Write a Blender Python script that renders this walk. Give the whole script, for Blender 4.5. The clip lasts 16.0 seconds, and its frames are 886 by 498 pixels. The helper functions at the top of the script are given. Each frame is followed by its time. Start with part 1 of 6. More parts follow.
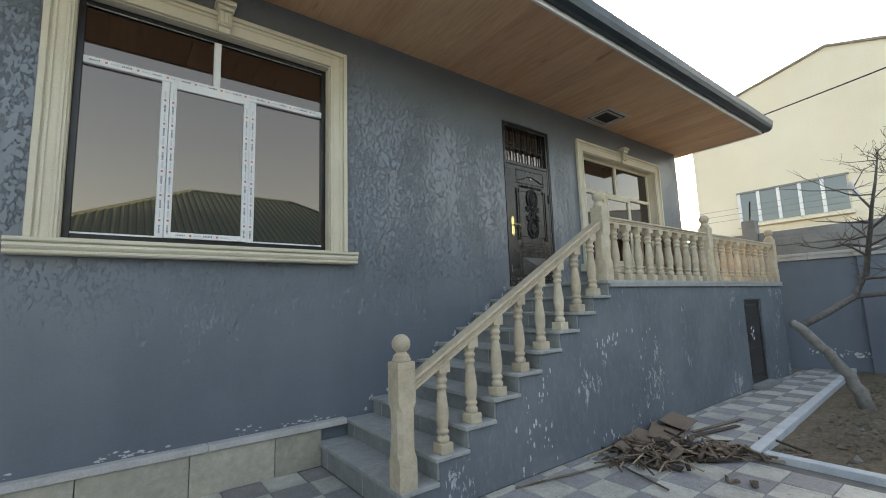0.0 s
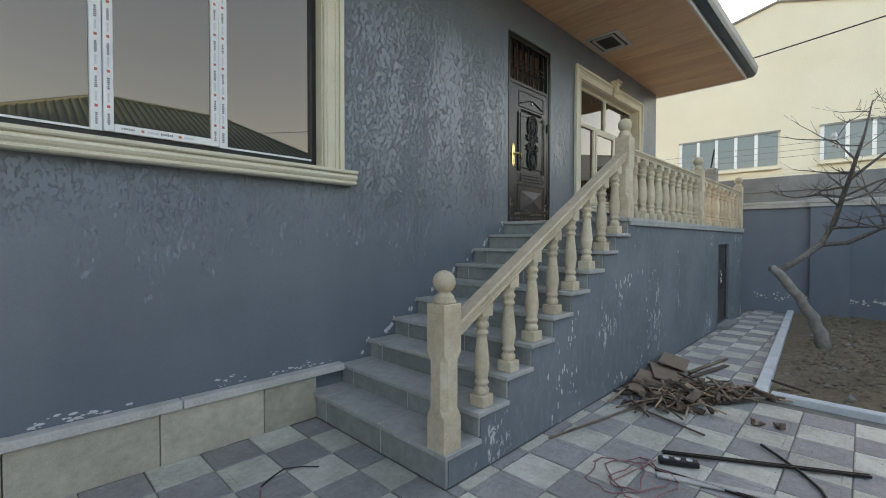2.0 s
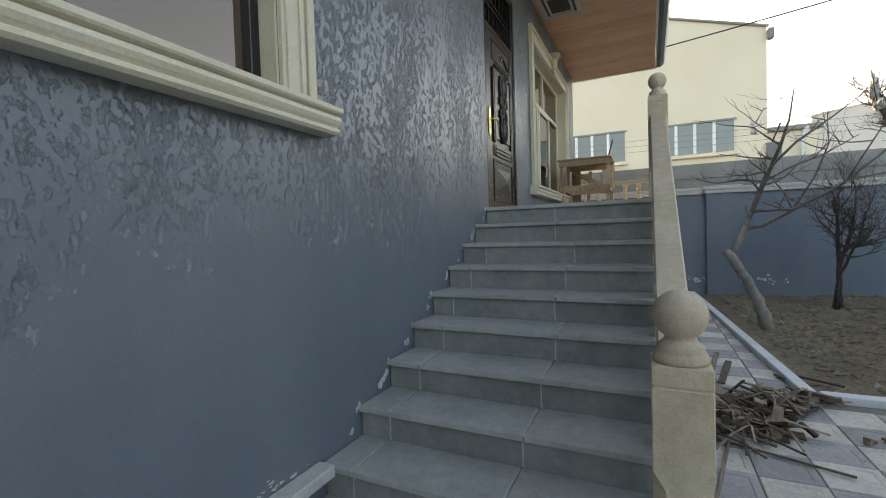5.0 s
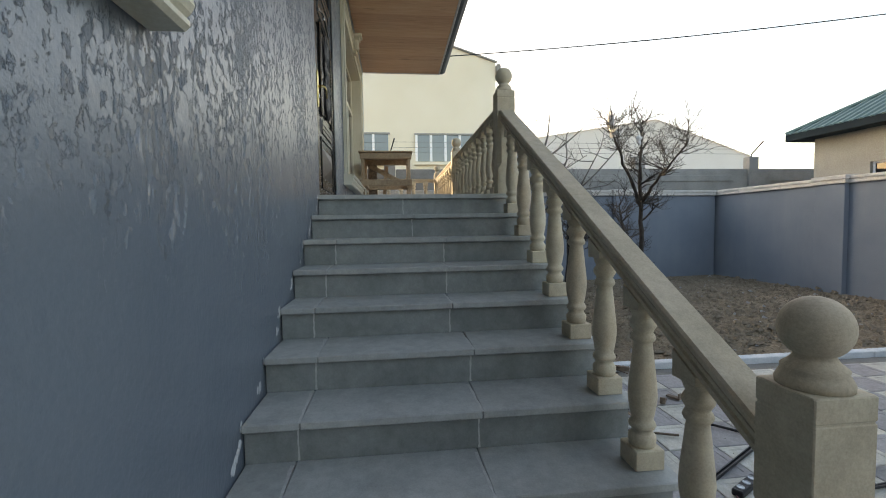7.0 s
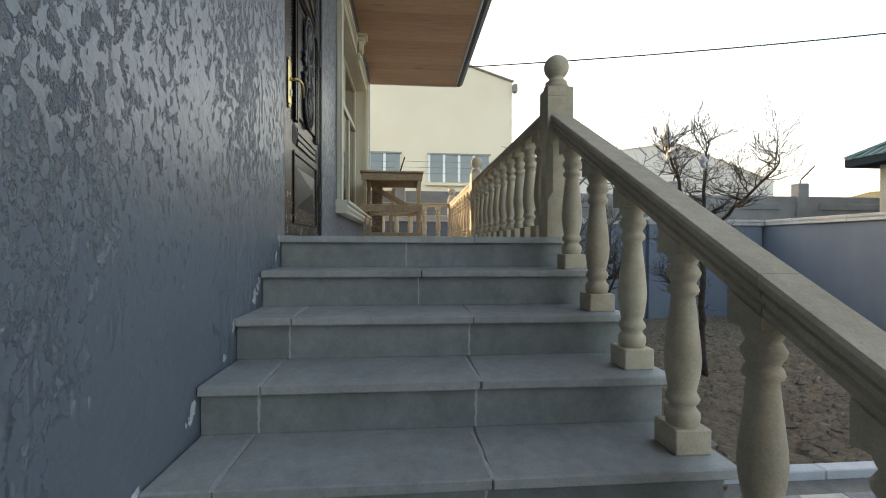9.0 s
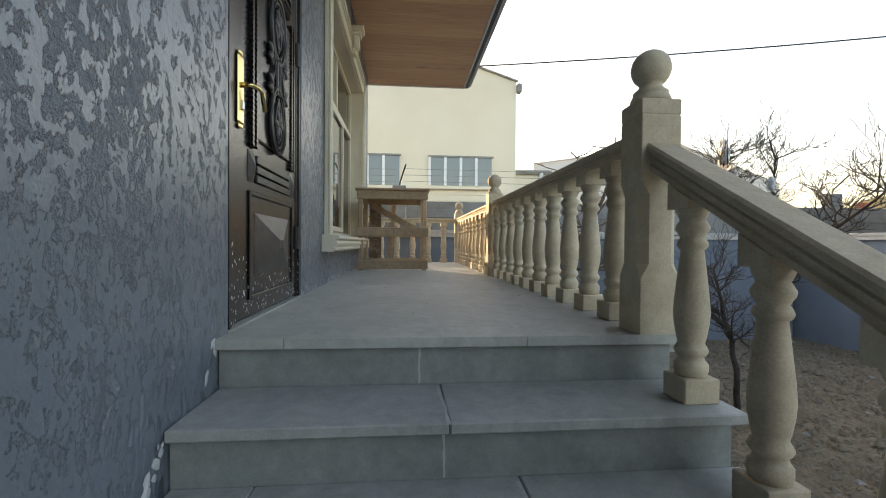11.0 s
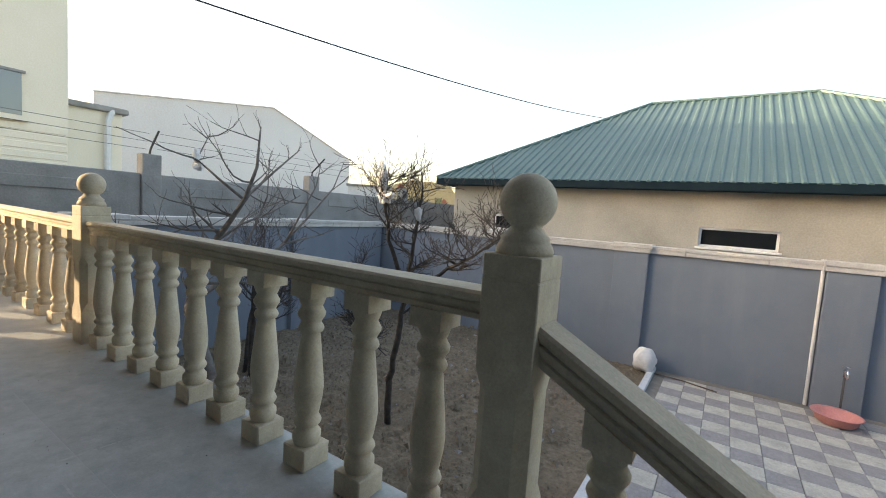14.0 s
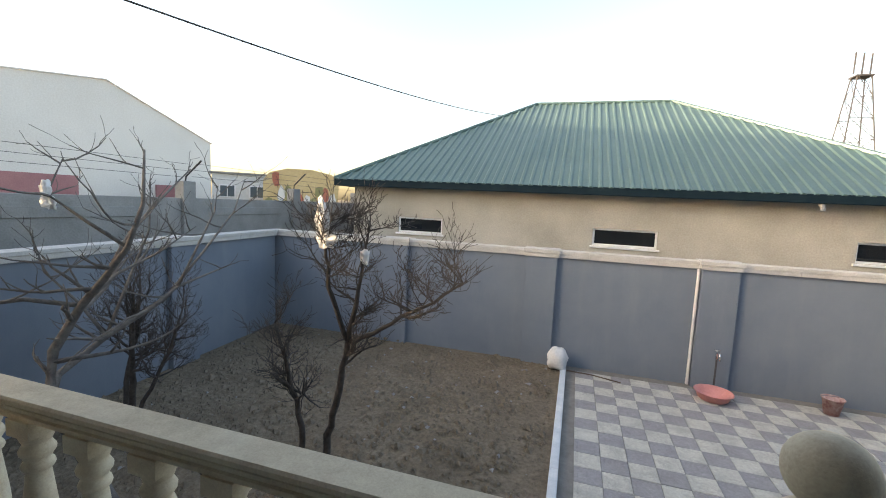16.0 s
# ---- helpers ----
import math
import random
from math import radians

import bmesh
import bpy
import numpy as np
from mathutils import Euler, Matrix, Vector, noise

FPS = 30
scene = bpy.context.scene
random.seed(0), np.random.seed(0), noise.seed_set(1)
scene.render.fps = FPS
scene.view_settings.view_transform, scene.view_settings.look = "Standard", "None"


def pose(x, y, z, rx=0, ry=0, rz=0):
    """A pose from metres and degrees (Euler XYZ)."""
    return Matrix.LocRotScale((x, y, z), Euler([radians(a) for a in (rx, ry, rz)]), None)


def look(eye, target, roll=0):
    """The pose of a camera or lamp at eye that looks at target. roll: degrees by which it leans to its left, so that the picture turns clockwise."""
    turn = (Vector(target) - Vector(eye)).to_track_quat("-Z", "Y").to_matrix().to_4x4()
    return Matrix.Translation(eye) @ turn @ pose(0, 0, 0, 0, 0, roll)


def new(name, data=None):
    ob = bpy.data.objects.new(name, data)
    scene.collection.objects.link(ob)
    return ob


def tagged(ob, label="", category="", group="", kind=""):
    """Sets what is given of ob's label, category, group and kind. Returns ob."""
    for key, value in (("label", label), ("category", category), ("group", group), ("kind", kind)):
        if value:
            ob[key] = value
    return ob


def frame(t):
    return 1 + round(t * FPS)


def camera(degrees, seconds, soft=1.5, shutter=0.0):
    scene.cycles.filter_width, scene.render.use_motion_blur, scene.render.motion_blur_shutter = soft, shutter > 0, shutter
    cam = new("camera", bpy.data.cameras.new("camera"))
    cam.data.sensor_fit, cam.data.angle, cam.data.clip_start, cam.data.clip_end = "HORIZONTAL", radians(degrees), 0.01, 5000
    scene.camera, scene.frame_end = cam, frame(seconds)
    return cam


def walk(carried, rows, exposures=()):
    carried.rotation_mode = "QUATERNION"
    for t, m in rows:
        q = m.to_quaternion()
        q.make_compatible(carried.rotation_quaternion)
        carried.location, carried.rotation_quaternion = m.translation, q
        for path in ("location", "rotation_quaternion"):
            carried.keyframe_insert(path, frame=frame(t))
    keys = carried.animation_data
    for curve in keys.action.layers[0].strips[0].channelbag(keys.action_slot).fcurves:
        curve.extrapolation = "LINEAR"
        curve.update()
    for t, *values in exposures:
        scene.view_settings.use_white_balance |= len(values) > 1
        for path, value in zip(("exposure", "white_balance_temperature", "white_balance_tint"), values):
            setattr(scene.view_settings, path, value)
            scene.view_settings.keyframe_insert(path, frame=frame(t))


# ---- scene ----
cam = camera(91.8, 16.0, 1.0)
PATH = [
    (0, (0.114, 0.121, 1.513), (1.309, 1.705, 1.767), -1.9),
    (0.5, (0.077, 0.367, 1.473), (1.341, 1.917, 1.484), -2.1),
    (1, (0.036, 0.602, 1.473), (1.31, 2.144, 1.445), -1.6),
    (1.5, (-0.047, 0.863, 1.47), (1.267, 2.37, 1.433), -0.2),
    (2, (-0.048, 1.111, 1.482), (1.379, 2.512, 1.441), 0.1),
    (2.5, (0.047, 1.413, 1.509), (1.5, 2.787, 1.474), 0.1),
    (3, (0.067, 1.712, 1.484), (1.543, 3.06, 1.46), 0.2),
    (3.5, (0.067, 2.046, 1.517), (1.627, 3.297, 1.498), 0.1),
    (3.7, (0.114, 2.169, 1.499), (1.683, 3.409, 1.477), -0.1),
    (5.8, (0.600, 3.412, 1.472), (2.487, 4.075, 1.365), -2.4),
    (6, (0.63, 3.499, 1.481), (2.523, 4.137, 1.367), -2.4),
    (6.5, (0.74, 3.751, 1.499), (2.723, 3.982, 1.379), -1.3),
    (7, (0.965, 3.834, 1.469), (2.951, 3.617, 1.358), -0.9),
    (7.5, (1.234, 3.813, 1.506), (3.216, 3.578, 1.378), -1.7),
    (8, (1.543, 3.858, 1.496), (3.524, 3.601, 1.389), 0.3),
    (8.5, (1.835, 3.819, 1.496), (3.82, 3.581, 1.437), 0.7),
    (9, (2.11, 3.77, 1.675), (4.102, 3.601, 1.655), 0.2),
    (9.5, (2.318, 3.821, 1.786), (4.314, 3.693, 1.78), 1.0),
    (9.7, (2.400, 3.820, 1.826), (4.395, 3.702, 1.838), 1.0),
    (11.8, (3.281, 3.825, 2.22), (5.27, 3.626, 2.168), 0.2),
    (12, (3.341, 3.829, 2.28), (5.331, 3.635, 2.214), 0.3),
    (12.5, (3.548, 3.927, 2.369), (5.487, 3.445, 2.287), 0.8),
    (13, (3.726, 3.931, 2.438), (5.43, 2.889, 2.345), 2.4),
    (13.5, (3.924, 3.883, 2.561), (5.351, 2.488, 2.42), 3.1),
    (14, (4.097, 3.915, 2.645), (5.191, 2.249, 2.479), 3.9),
    (14.5, (4.255, 3.879, 2.766), (5.054, 2.055, 2.58), 3.4),
    (15, (4.444, 3.752, 2.896), (5.169, 1.899, 2.69), 2.8),
    (15.5, (4.685, 3.741, 2.98), (5.38, 1.877, 2.769), 2.8),
    (16, (4.964, 3.800, 3.124), (5.549, 1.900, 2.911), 2.7),
]
walk(cam, [(t, look(eye, target, roll)) for t, eye, target, roll in PATH], [(0.0, 2.29, 8700, 14), (9.5, 2.24, 8700, 14), (12.5, 2.27, 8500, 14), (13.3, 2.16, 8200, 14), (14.0, 2.17, 8000, 14), (16.0, 2.16, 7900, 14)])

# ---- light ----
SUN_EL, SUN_AZ = 15.3, 27.0   # degrees above the horizon; degrees from +x towards +y
world = bpy.data.worlds.new("world")
scene.world = world
world.use_nodes = True
wn = world.node_tree.nodes
sky = wn.new("ShaderNodeTexSky")
sky.sky_type, sky.sun_disc = "NISHITA", False
sky.sun_elevation, sky.sun_rotation = radians(SUN_EL), radians(90 - SUN_AZ)
sky.air_density, sky.dust_density, sky.ozone_density = 1.0, 2.5, 1.0
world.node_tree.links.new(sky.outputs[0], wn["Background"].inputs[0])
wn["Background"].inputs[1].default_value = 0.15
sun = new("sun", bpy.data.lights.new("sun", "SUN"))
sun.data.energy, sun.data.angle, sun.data.color = 1.9, radians(0.6), (1.0, 0.86, 0.66)
sun_dir = Vector((math.cos(radians(SUN_AZ)) * math.cos(radians(SUN_EL)), math.sin(radians(SUN_AZ)) * math.cos(radians(SUN_EL)), math.sin(radians(SUN_EL))))
sun.matrix_world = look(sun_dir * 50, (0, 0, 0))

# ---- materials ----


class Nodes:
    """A node material in a few words."""

    def __init__(self, name, rough=0.8, metal=0.0, spec=0.5):
        self.mat = bpy.data.materials.new(name)
        self.mat.use_nodes = True
        self.t = self.mat.node_tree
        self.b = self.t.nodes["Principled BSDF"]
        self.b.inputs["Roughness"].default_value = rough
        self.b.inputs["Metallic"].default_value = metal
        self.b.inputs["Specular IOR Level"].default_value = spec
        self.co = self.add("ShaderNodeNewGeometry").outputs["Position"]
        self.height = None

    def add(self, kind, **props):
        n = self.t.nodes.new(kind)
        for k, v in props.items():
            n.inputs[k].default_value = v
        return n

    def link(self, a, b):
        self.t.links.new(a, b)

    def stretch(self, sx, sy, sz):
        m = self.add("ShaderNodeMapping")
        m.inputs["Scale"].default_value = (sx, sy, sz)
        self.link(self.co, m.inputs["Vector"])
        return m.outputs[0]

    def noise(self, scale, detail=4.0, rough=0.6, vec=None, warp=0.0):
        n = self.add("ShaderNodeTexNoise", Scale=scale, Detail=detail, Roughness=rough, Distortion=warp)
        self.link(vec or self.co, n.inputs["Vector"])
        return n.outputs["Fac"]

    def ramp(self, fac, stops):
        r = self.add("ShaderNodeValToRGB")
        e = r.color_ramp.elements
        while len(e) < len(stops):
            e.new(0.5)
        for el, (p, c) in zip(e, stops):
            el.position = p
            el.color = (*c, 1) if isinstance(c, tuple) else (c, c, c, 1)
        self.link(fac, r.inputs[0])
        return r.outputs[0]

    def mix(self, fac, a, b, mode="MIX"):
        m = self.t.nodes.new("ShaderNodeMix")
        m.data_type, m.blend_type = "RGBA", mode
        for sock, v in ((m.inputs[0], fac), (m.inputs[6], a), (m.inputs[7], b)):
            if isinstance(v, (int, float)):
                sock.default_value = v
            elif isinstance(v, tuple):
                sock.default_value = (*v, 1)
            else:
                self.link(v, sock)
        return m.outputs[2]

    def math(self, op, a, b=0.0):
        m = self.t.nodes.new("ShaderNodeMath")
        m.operation = op
        for sock, v in zip(m.inputs, (a, b)):
            if isinstance(v, (int, float)):
                sock.default_value = v
            else:
                self.link(v, sock)
        return m.outputs[0]

    def axis(self, i):
        s = self.add("ShaderNodeSeparateXYZ")
        self.link(self.co, s.inputs[0])
        return s.outputs[i]

    def random(self):
        return self.add("ShaderNodeObjectInfo").outputs["Random"]

    def island(self):
        return self.add("ShaderNodeNewGeometry").outputs["Random Per Island"]

    def bump(self, fac, dist, strength=1.0):
        n = self.add("ShaderNodeBump", Strength=strength, Distance=dist)
        self.link(fac, n.inputs["Height"])
        if self.height:
            self.link(self.height, n.inputs["Normal"])
        self.height = n.outputs[0]
        return self

    def done(self, colour=None, rough=None):
        if isinstance(colour, tuple):
            self.b.inputs["Base Color"].default_value = (*colour, 1)
        elif colour is not None:
            self.link(colour, self.b.inputs["Base Color"])
        if rough is not None:
            self.link(rough, self.b.inputs["Roughness"])
        if self.height:
            self.link(self.height, self.b.inputs["Normal"])
        return self.mat


def varied(name, a, b, scale, rough=0.8, bump=0.002, fine=60.0, metal=0.0, spec=0.4, per_piece=0.0):
    """Two tones in blotches, finer grain over them, and a fine relief."""
    n = Nodes(name, rough, metal, spec)
    c = n.mix(n.ramp(n.noise(scale, 5), [(0.3, 0.0), (0.7, 1.0)]), a, b)
    g = n.noise(fine, 3)
    c = n.mix(0.35, c, n.ramp(g, [(0.25, 0.35), (0.75, 0.75)]), "OVERLAY")
    if per_piece:
        c = n.mix(per_piece, c, n.ramp(n.random(), [(0.0, 0.25), (1.0, 0.78)]), "OVERLAY")
    if bump:
        n.bump(g, bump)
    return n.done(c)


BLUE = ((0.114, 0.141, 0.174), (0.154, 0.184, 0.220))


def stucco_material():
    """Slate-blue trowelled plaster: smooth ragged plates over a rougher coat, all smooth towards the foot."""
    n = Nodes("blue trowelled stucco", 0.7, 0, 0.75)
    ragged = n.noise(37, 8, 0.68, n.stretch(1, 1, 0.6))
    broad = n.noise(2.6, 4, 0.55, n.stretch(1, 1, 0.38))
    z = n.axis(2)
    worn = n.noise(4, 4, 0.6, n.stretch(1, 1, 0.3))
    upper = n.ramp(n.math("ADD", n.math("MULTIPLY", z, 0.2), n.math("MULTIPLY", n.math("SUBTRACT", worn, 0.5), 0.34)), [(0.275, 0.0), (0.43, 1.0)])
    sum_ = n.math("ADD", ragged, n.math("MULTIPLY", n.math("SUBTRACT", broad, 0.5), 0.34))
    plate = n.ramp(sum_, [(0.452, 0.0), (0.476, 1.0)])
    level = n.math("ADD", n.math("MULTIPLY", n.math("SUBTRACT", plate, 1.0), upper), 1.0)
    c = n.mix(n.ramp(n.noise(0.9, 4), [(0.3, 0.0), (0.7, 1.0)]), *BLUE)
    # plates tinted slightly lighter, putting some of their sheen into the colour
    c = n.mix(n.math("MULTIPLY", n.math("MULTIPLY", plate, upper), 0.10), c, (0.27, 0.30, 0.34))
    c = n.mix(n.math("MULTIPLY", n.ramp(n.noise(2.2, 5, 0.6, n.stretch(1, 1, 0.22)), [(0.45, 0.0), (0.8, 0.5)]), 0.5), c, (0.22, 0.25, 0.285))
    c = n.mix(0.2, c, n.ramp(n.noise(90, 3), [(0.25, 0.35), (0.75, 0.7)]), "OVERLAY")
    n.bump(level, 0.11)
    n.bump(n.math("MULTIPLY", n.noise(26, 5, 0.6, n.stretch(1, 1, 0.7)), n.math("ADD", n.math("MULTIPLY", n.math("SUBTRACT", 1.25, level), 0.9), 0.05)), 0.011)
    n.bump(n.math("MULTIPLY", n.noise(55, 5, 0.7), n.math("SUBTRACT", 1.1, level)), 0.011)
    return n.done(c, n.ramp(level, [(0, 0.46), (1, 0.29)]))


def flaking_material():
    """The same blue on the porch's flank, with runs of white where the paint has flaked."""
    n = Nodes("blue flaking paint", 0.75, 0, 0.3)
    c = n.mix(n.ramp(n.noise(1.1, 4), [(0.3, 0.0), (0.7, 1.0)]), (0.130, 0.158, 0.182), (0.196, 0.225, 0.250))
    run = n.noise(19, 8, 0.75, n.stretch(1, 1, 0.42), 0.7)
    patch = n.noise(1.5, 3, 0.5, n.stretch(1, 1, 0.7))
    where = n.ramp(patch, [(0.50, 0.0), (0.64, 1.0)])
    white = n.ramp(n.math("ADD", run, n.math("MULTIPLY", where, 0.15)), [(0.69, 0.0), (0.71, 1.0)])
    pale = n.ramp(run, [(0.5, 0.0), (0.66, 1.0)])
    c = n.mix(n.math("MULTIPLY", pale, 0.4), c, (0.28, 0.305, 0.325))
    c = n.mix(n.math("MULTIPLY", white, 0.85), c, (0.55, 0.57, 0.58))
    n.bump(white, 0.002, 0.6)
    n.bump(n.noise(70, 4), 0.002)
    return n.done(c)


def fence_blue_material():
    n = Nodes("blue fence paint", 0.8, 0, 0.3)
    c = n.mix(n.ramp(n.noise(0.7, 5), [(0.3, 0.0), (0.7, 1.0)]), (0.150, 0.185, 0.235), (0.195, 0.230, 0.275))
    c = n.mix(n.ramp(n.noise(3, 5, 0.6, n.stretch(1, 1, 0.2)), [(0.5, 0.0), (0.85, 0.35)]), c, (0.25, 0.28, 0.31))
    n.bump(n.noise(40, 4), 0.003)
    return n.done(c)


def stone_material(name, a, b, per_piece=0.25, rough=0.75, speckle=0.32):
    n = Nodes(name, rough, 0, 0.35)
    r = n.random()
    c = n.mix(n.ramp(n.noise(3.5, 6, 0.6), [(0.3, 0.0), (0.7, 1.0)]), a, b)
    c = n.mix(per_piece, c, n.ramp(r, [(0, 0.3), (1, 0.75)]), "OVERLAY")
    speck = n.noise(140, 4, 0.7)
    c = n.mix(speckle, c, n.ramp(speck, [(0.3, 0.3), (0.7, 0.72)]), "OVERLAY")
    c = n.mix(0.5, c, n.ramp(n.noise(16, 6, 0.7), [(0.3, 0.36), (0.7, 0.66)]), "OVERLAY")
    stain = n.ramp(n.noise(5, 6, 0.7), [(0.52, 0.0), (0.8, 0.45)])
    c = n.mix(stain, c, (a[0] * 0.55, a[1] * 0.55, a[2] * 0.55))
    n.bump(speck, 0.0006)
    n.bump(n.noise(12, 4), 0.0015)
    return n.done(c)


def tile_material(name, a, b):
    n = Nodes(name, 0.7, 0, 0.4)
    r = n.random()
    c = n.mix(n.ramp(n.noise(6, 6, 0.7), [(0.3, 0.0), (0.7, 1.0)]), a, b)
    c = n.mix(0.35, c, n.ramp(r, [(0, 0.32), (1, 0.7)]), "OVERLAY")
    c = n.mix(0.45, c, n.ramp(n.noise(28, 5, 0.7), [(0.3, 0.32), (0.7, 0.68)]), "OVERLAY")
    dirt = n.ramp(n.noise(2.3, 7, 0.72), [(0.44, 0.0), (0.76, 0.6)])
    c = n.mix(dirt, c, (0.21, 0.20, 0.185))
    chip = n.ramp(n.noise(24, 4, 0.6), [(0.66, 0.0), (0.72, 0.5)])
    c = n.mix(chip, c, (0.36, 0.35, 0.34))
    c = n.mix(0.4, c, n.ramp(n.noise(150, 3), [(0.3, 0.3), (0.7, 0.72)]), "OVERLAY")
    n.bump(n.noise(60, 4), 0.0015)
    return n.done(c)


def wood_material(name, a, b, along="x", rough=0.65, rnd=0.4):
    n = Nodes(name, rough, 0, 0.35)
    s = {"x": (1.5, 14, 14), "y": (14, 1.5, 14), "z": (14, 14, 1.5)}[along]
    v = n.stretch(*s)
    g = n.noise(1.6, 6, 0.6, v, 0.8)
    c = n.mix(n.ramp(g, [(0.3, 0.0), (0.7, 1.0)]), a, b)
    c = n.mix(rnd, c, n.ramp(n.random(), [(0, 0.25), (1, 0.8)]), "OVERLAY")
    c = n.mix(0.3, c, n.ramp(n.noise(2.0, 5), [(0.3, 0.3), (0.7, 0.7)]), "OVERLAY")
    n.bump(n.noise(8, 4, 0.6, v), 0.0015)
    return n.done(c)


def soffit_material():
    n = Nodes("varnished soffit boards", 0.5, 0, 0.4)
    v = n.stretch(10, 0.8, 10)
    g = n.noise(2.2, 6, 0.62, v, 1.0)
    c = n.mix(n.ramp(g, [(0.25, 0.0), (0.75, 1.0)]), (0.54, 0.30, 0.175), (0.72, 0.47, 0.30))
    c = n.mix(0.35, c, n.ramp(n.island(), [(0, 0.35), (1, 0.7)]), "OVERLAY")
    knot = n.ramp(n.noise(3, 2, 0.5, n.stretch(3, 0.6, 3)), [(0.70, 0.0), (0.78, 0.5)])
    c = n.mix(knot, c, (0.17, 0.07, 0.035))
    n.bump(n.noise(6, 3, 0.5, v), 0.0008)
    return n.done(c)


def dirt_material():
    n = Nodes("trodden garden soil", 0.95, 0, 0.1)
    c = n.mix(n.ramp(n.noise(1.2, 6, 0.6), [(0.3, 0.0), (0.7, 1.0)]), (0.195, 0.158, 0.113), (0.29, 0.245, 0.183))
    c = n.mix(n.ramp(n.noise(17, 7, 0.72), [(0.38, 0.0), (0.74, 1.0)]), c, (0.115, 0.092, 0.067))
    c = n.mix(n.ramp(n.noise(75, 3, 0.6), [(0.64, 0.0), (0.72, 0.6)]), c, (0.30, 0.28, 0.24))
    n.bump(n.noise(9, 6, 0.65), 0.06)
    n.bump(n.noise(60, 4), 0.012)
    return n.done(c)


def glass_material(name, tint, ior, through_light):
    n = Nodes(name, 0.02, 0, 0.5)
    n.b.inputs["IOR"].default_value = ior
    n.b.inputs["Transmission Weight"].default_value = through_light
    n.b.inputs["Specular Tint"].default_value = (1.0, 0.82, 0.70, 1) if ior > 2 else (1, 1, 1, 1)
    return n.done(tint)


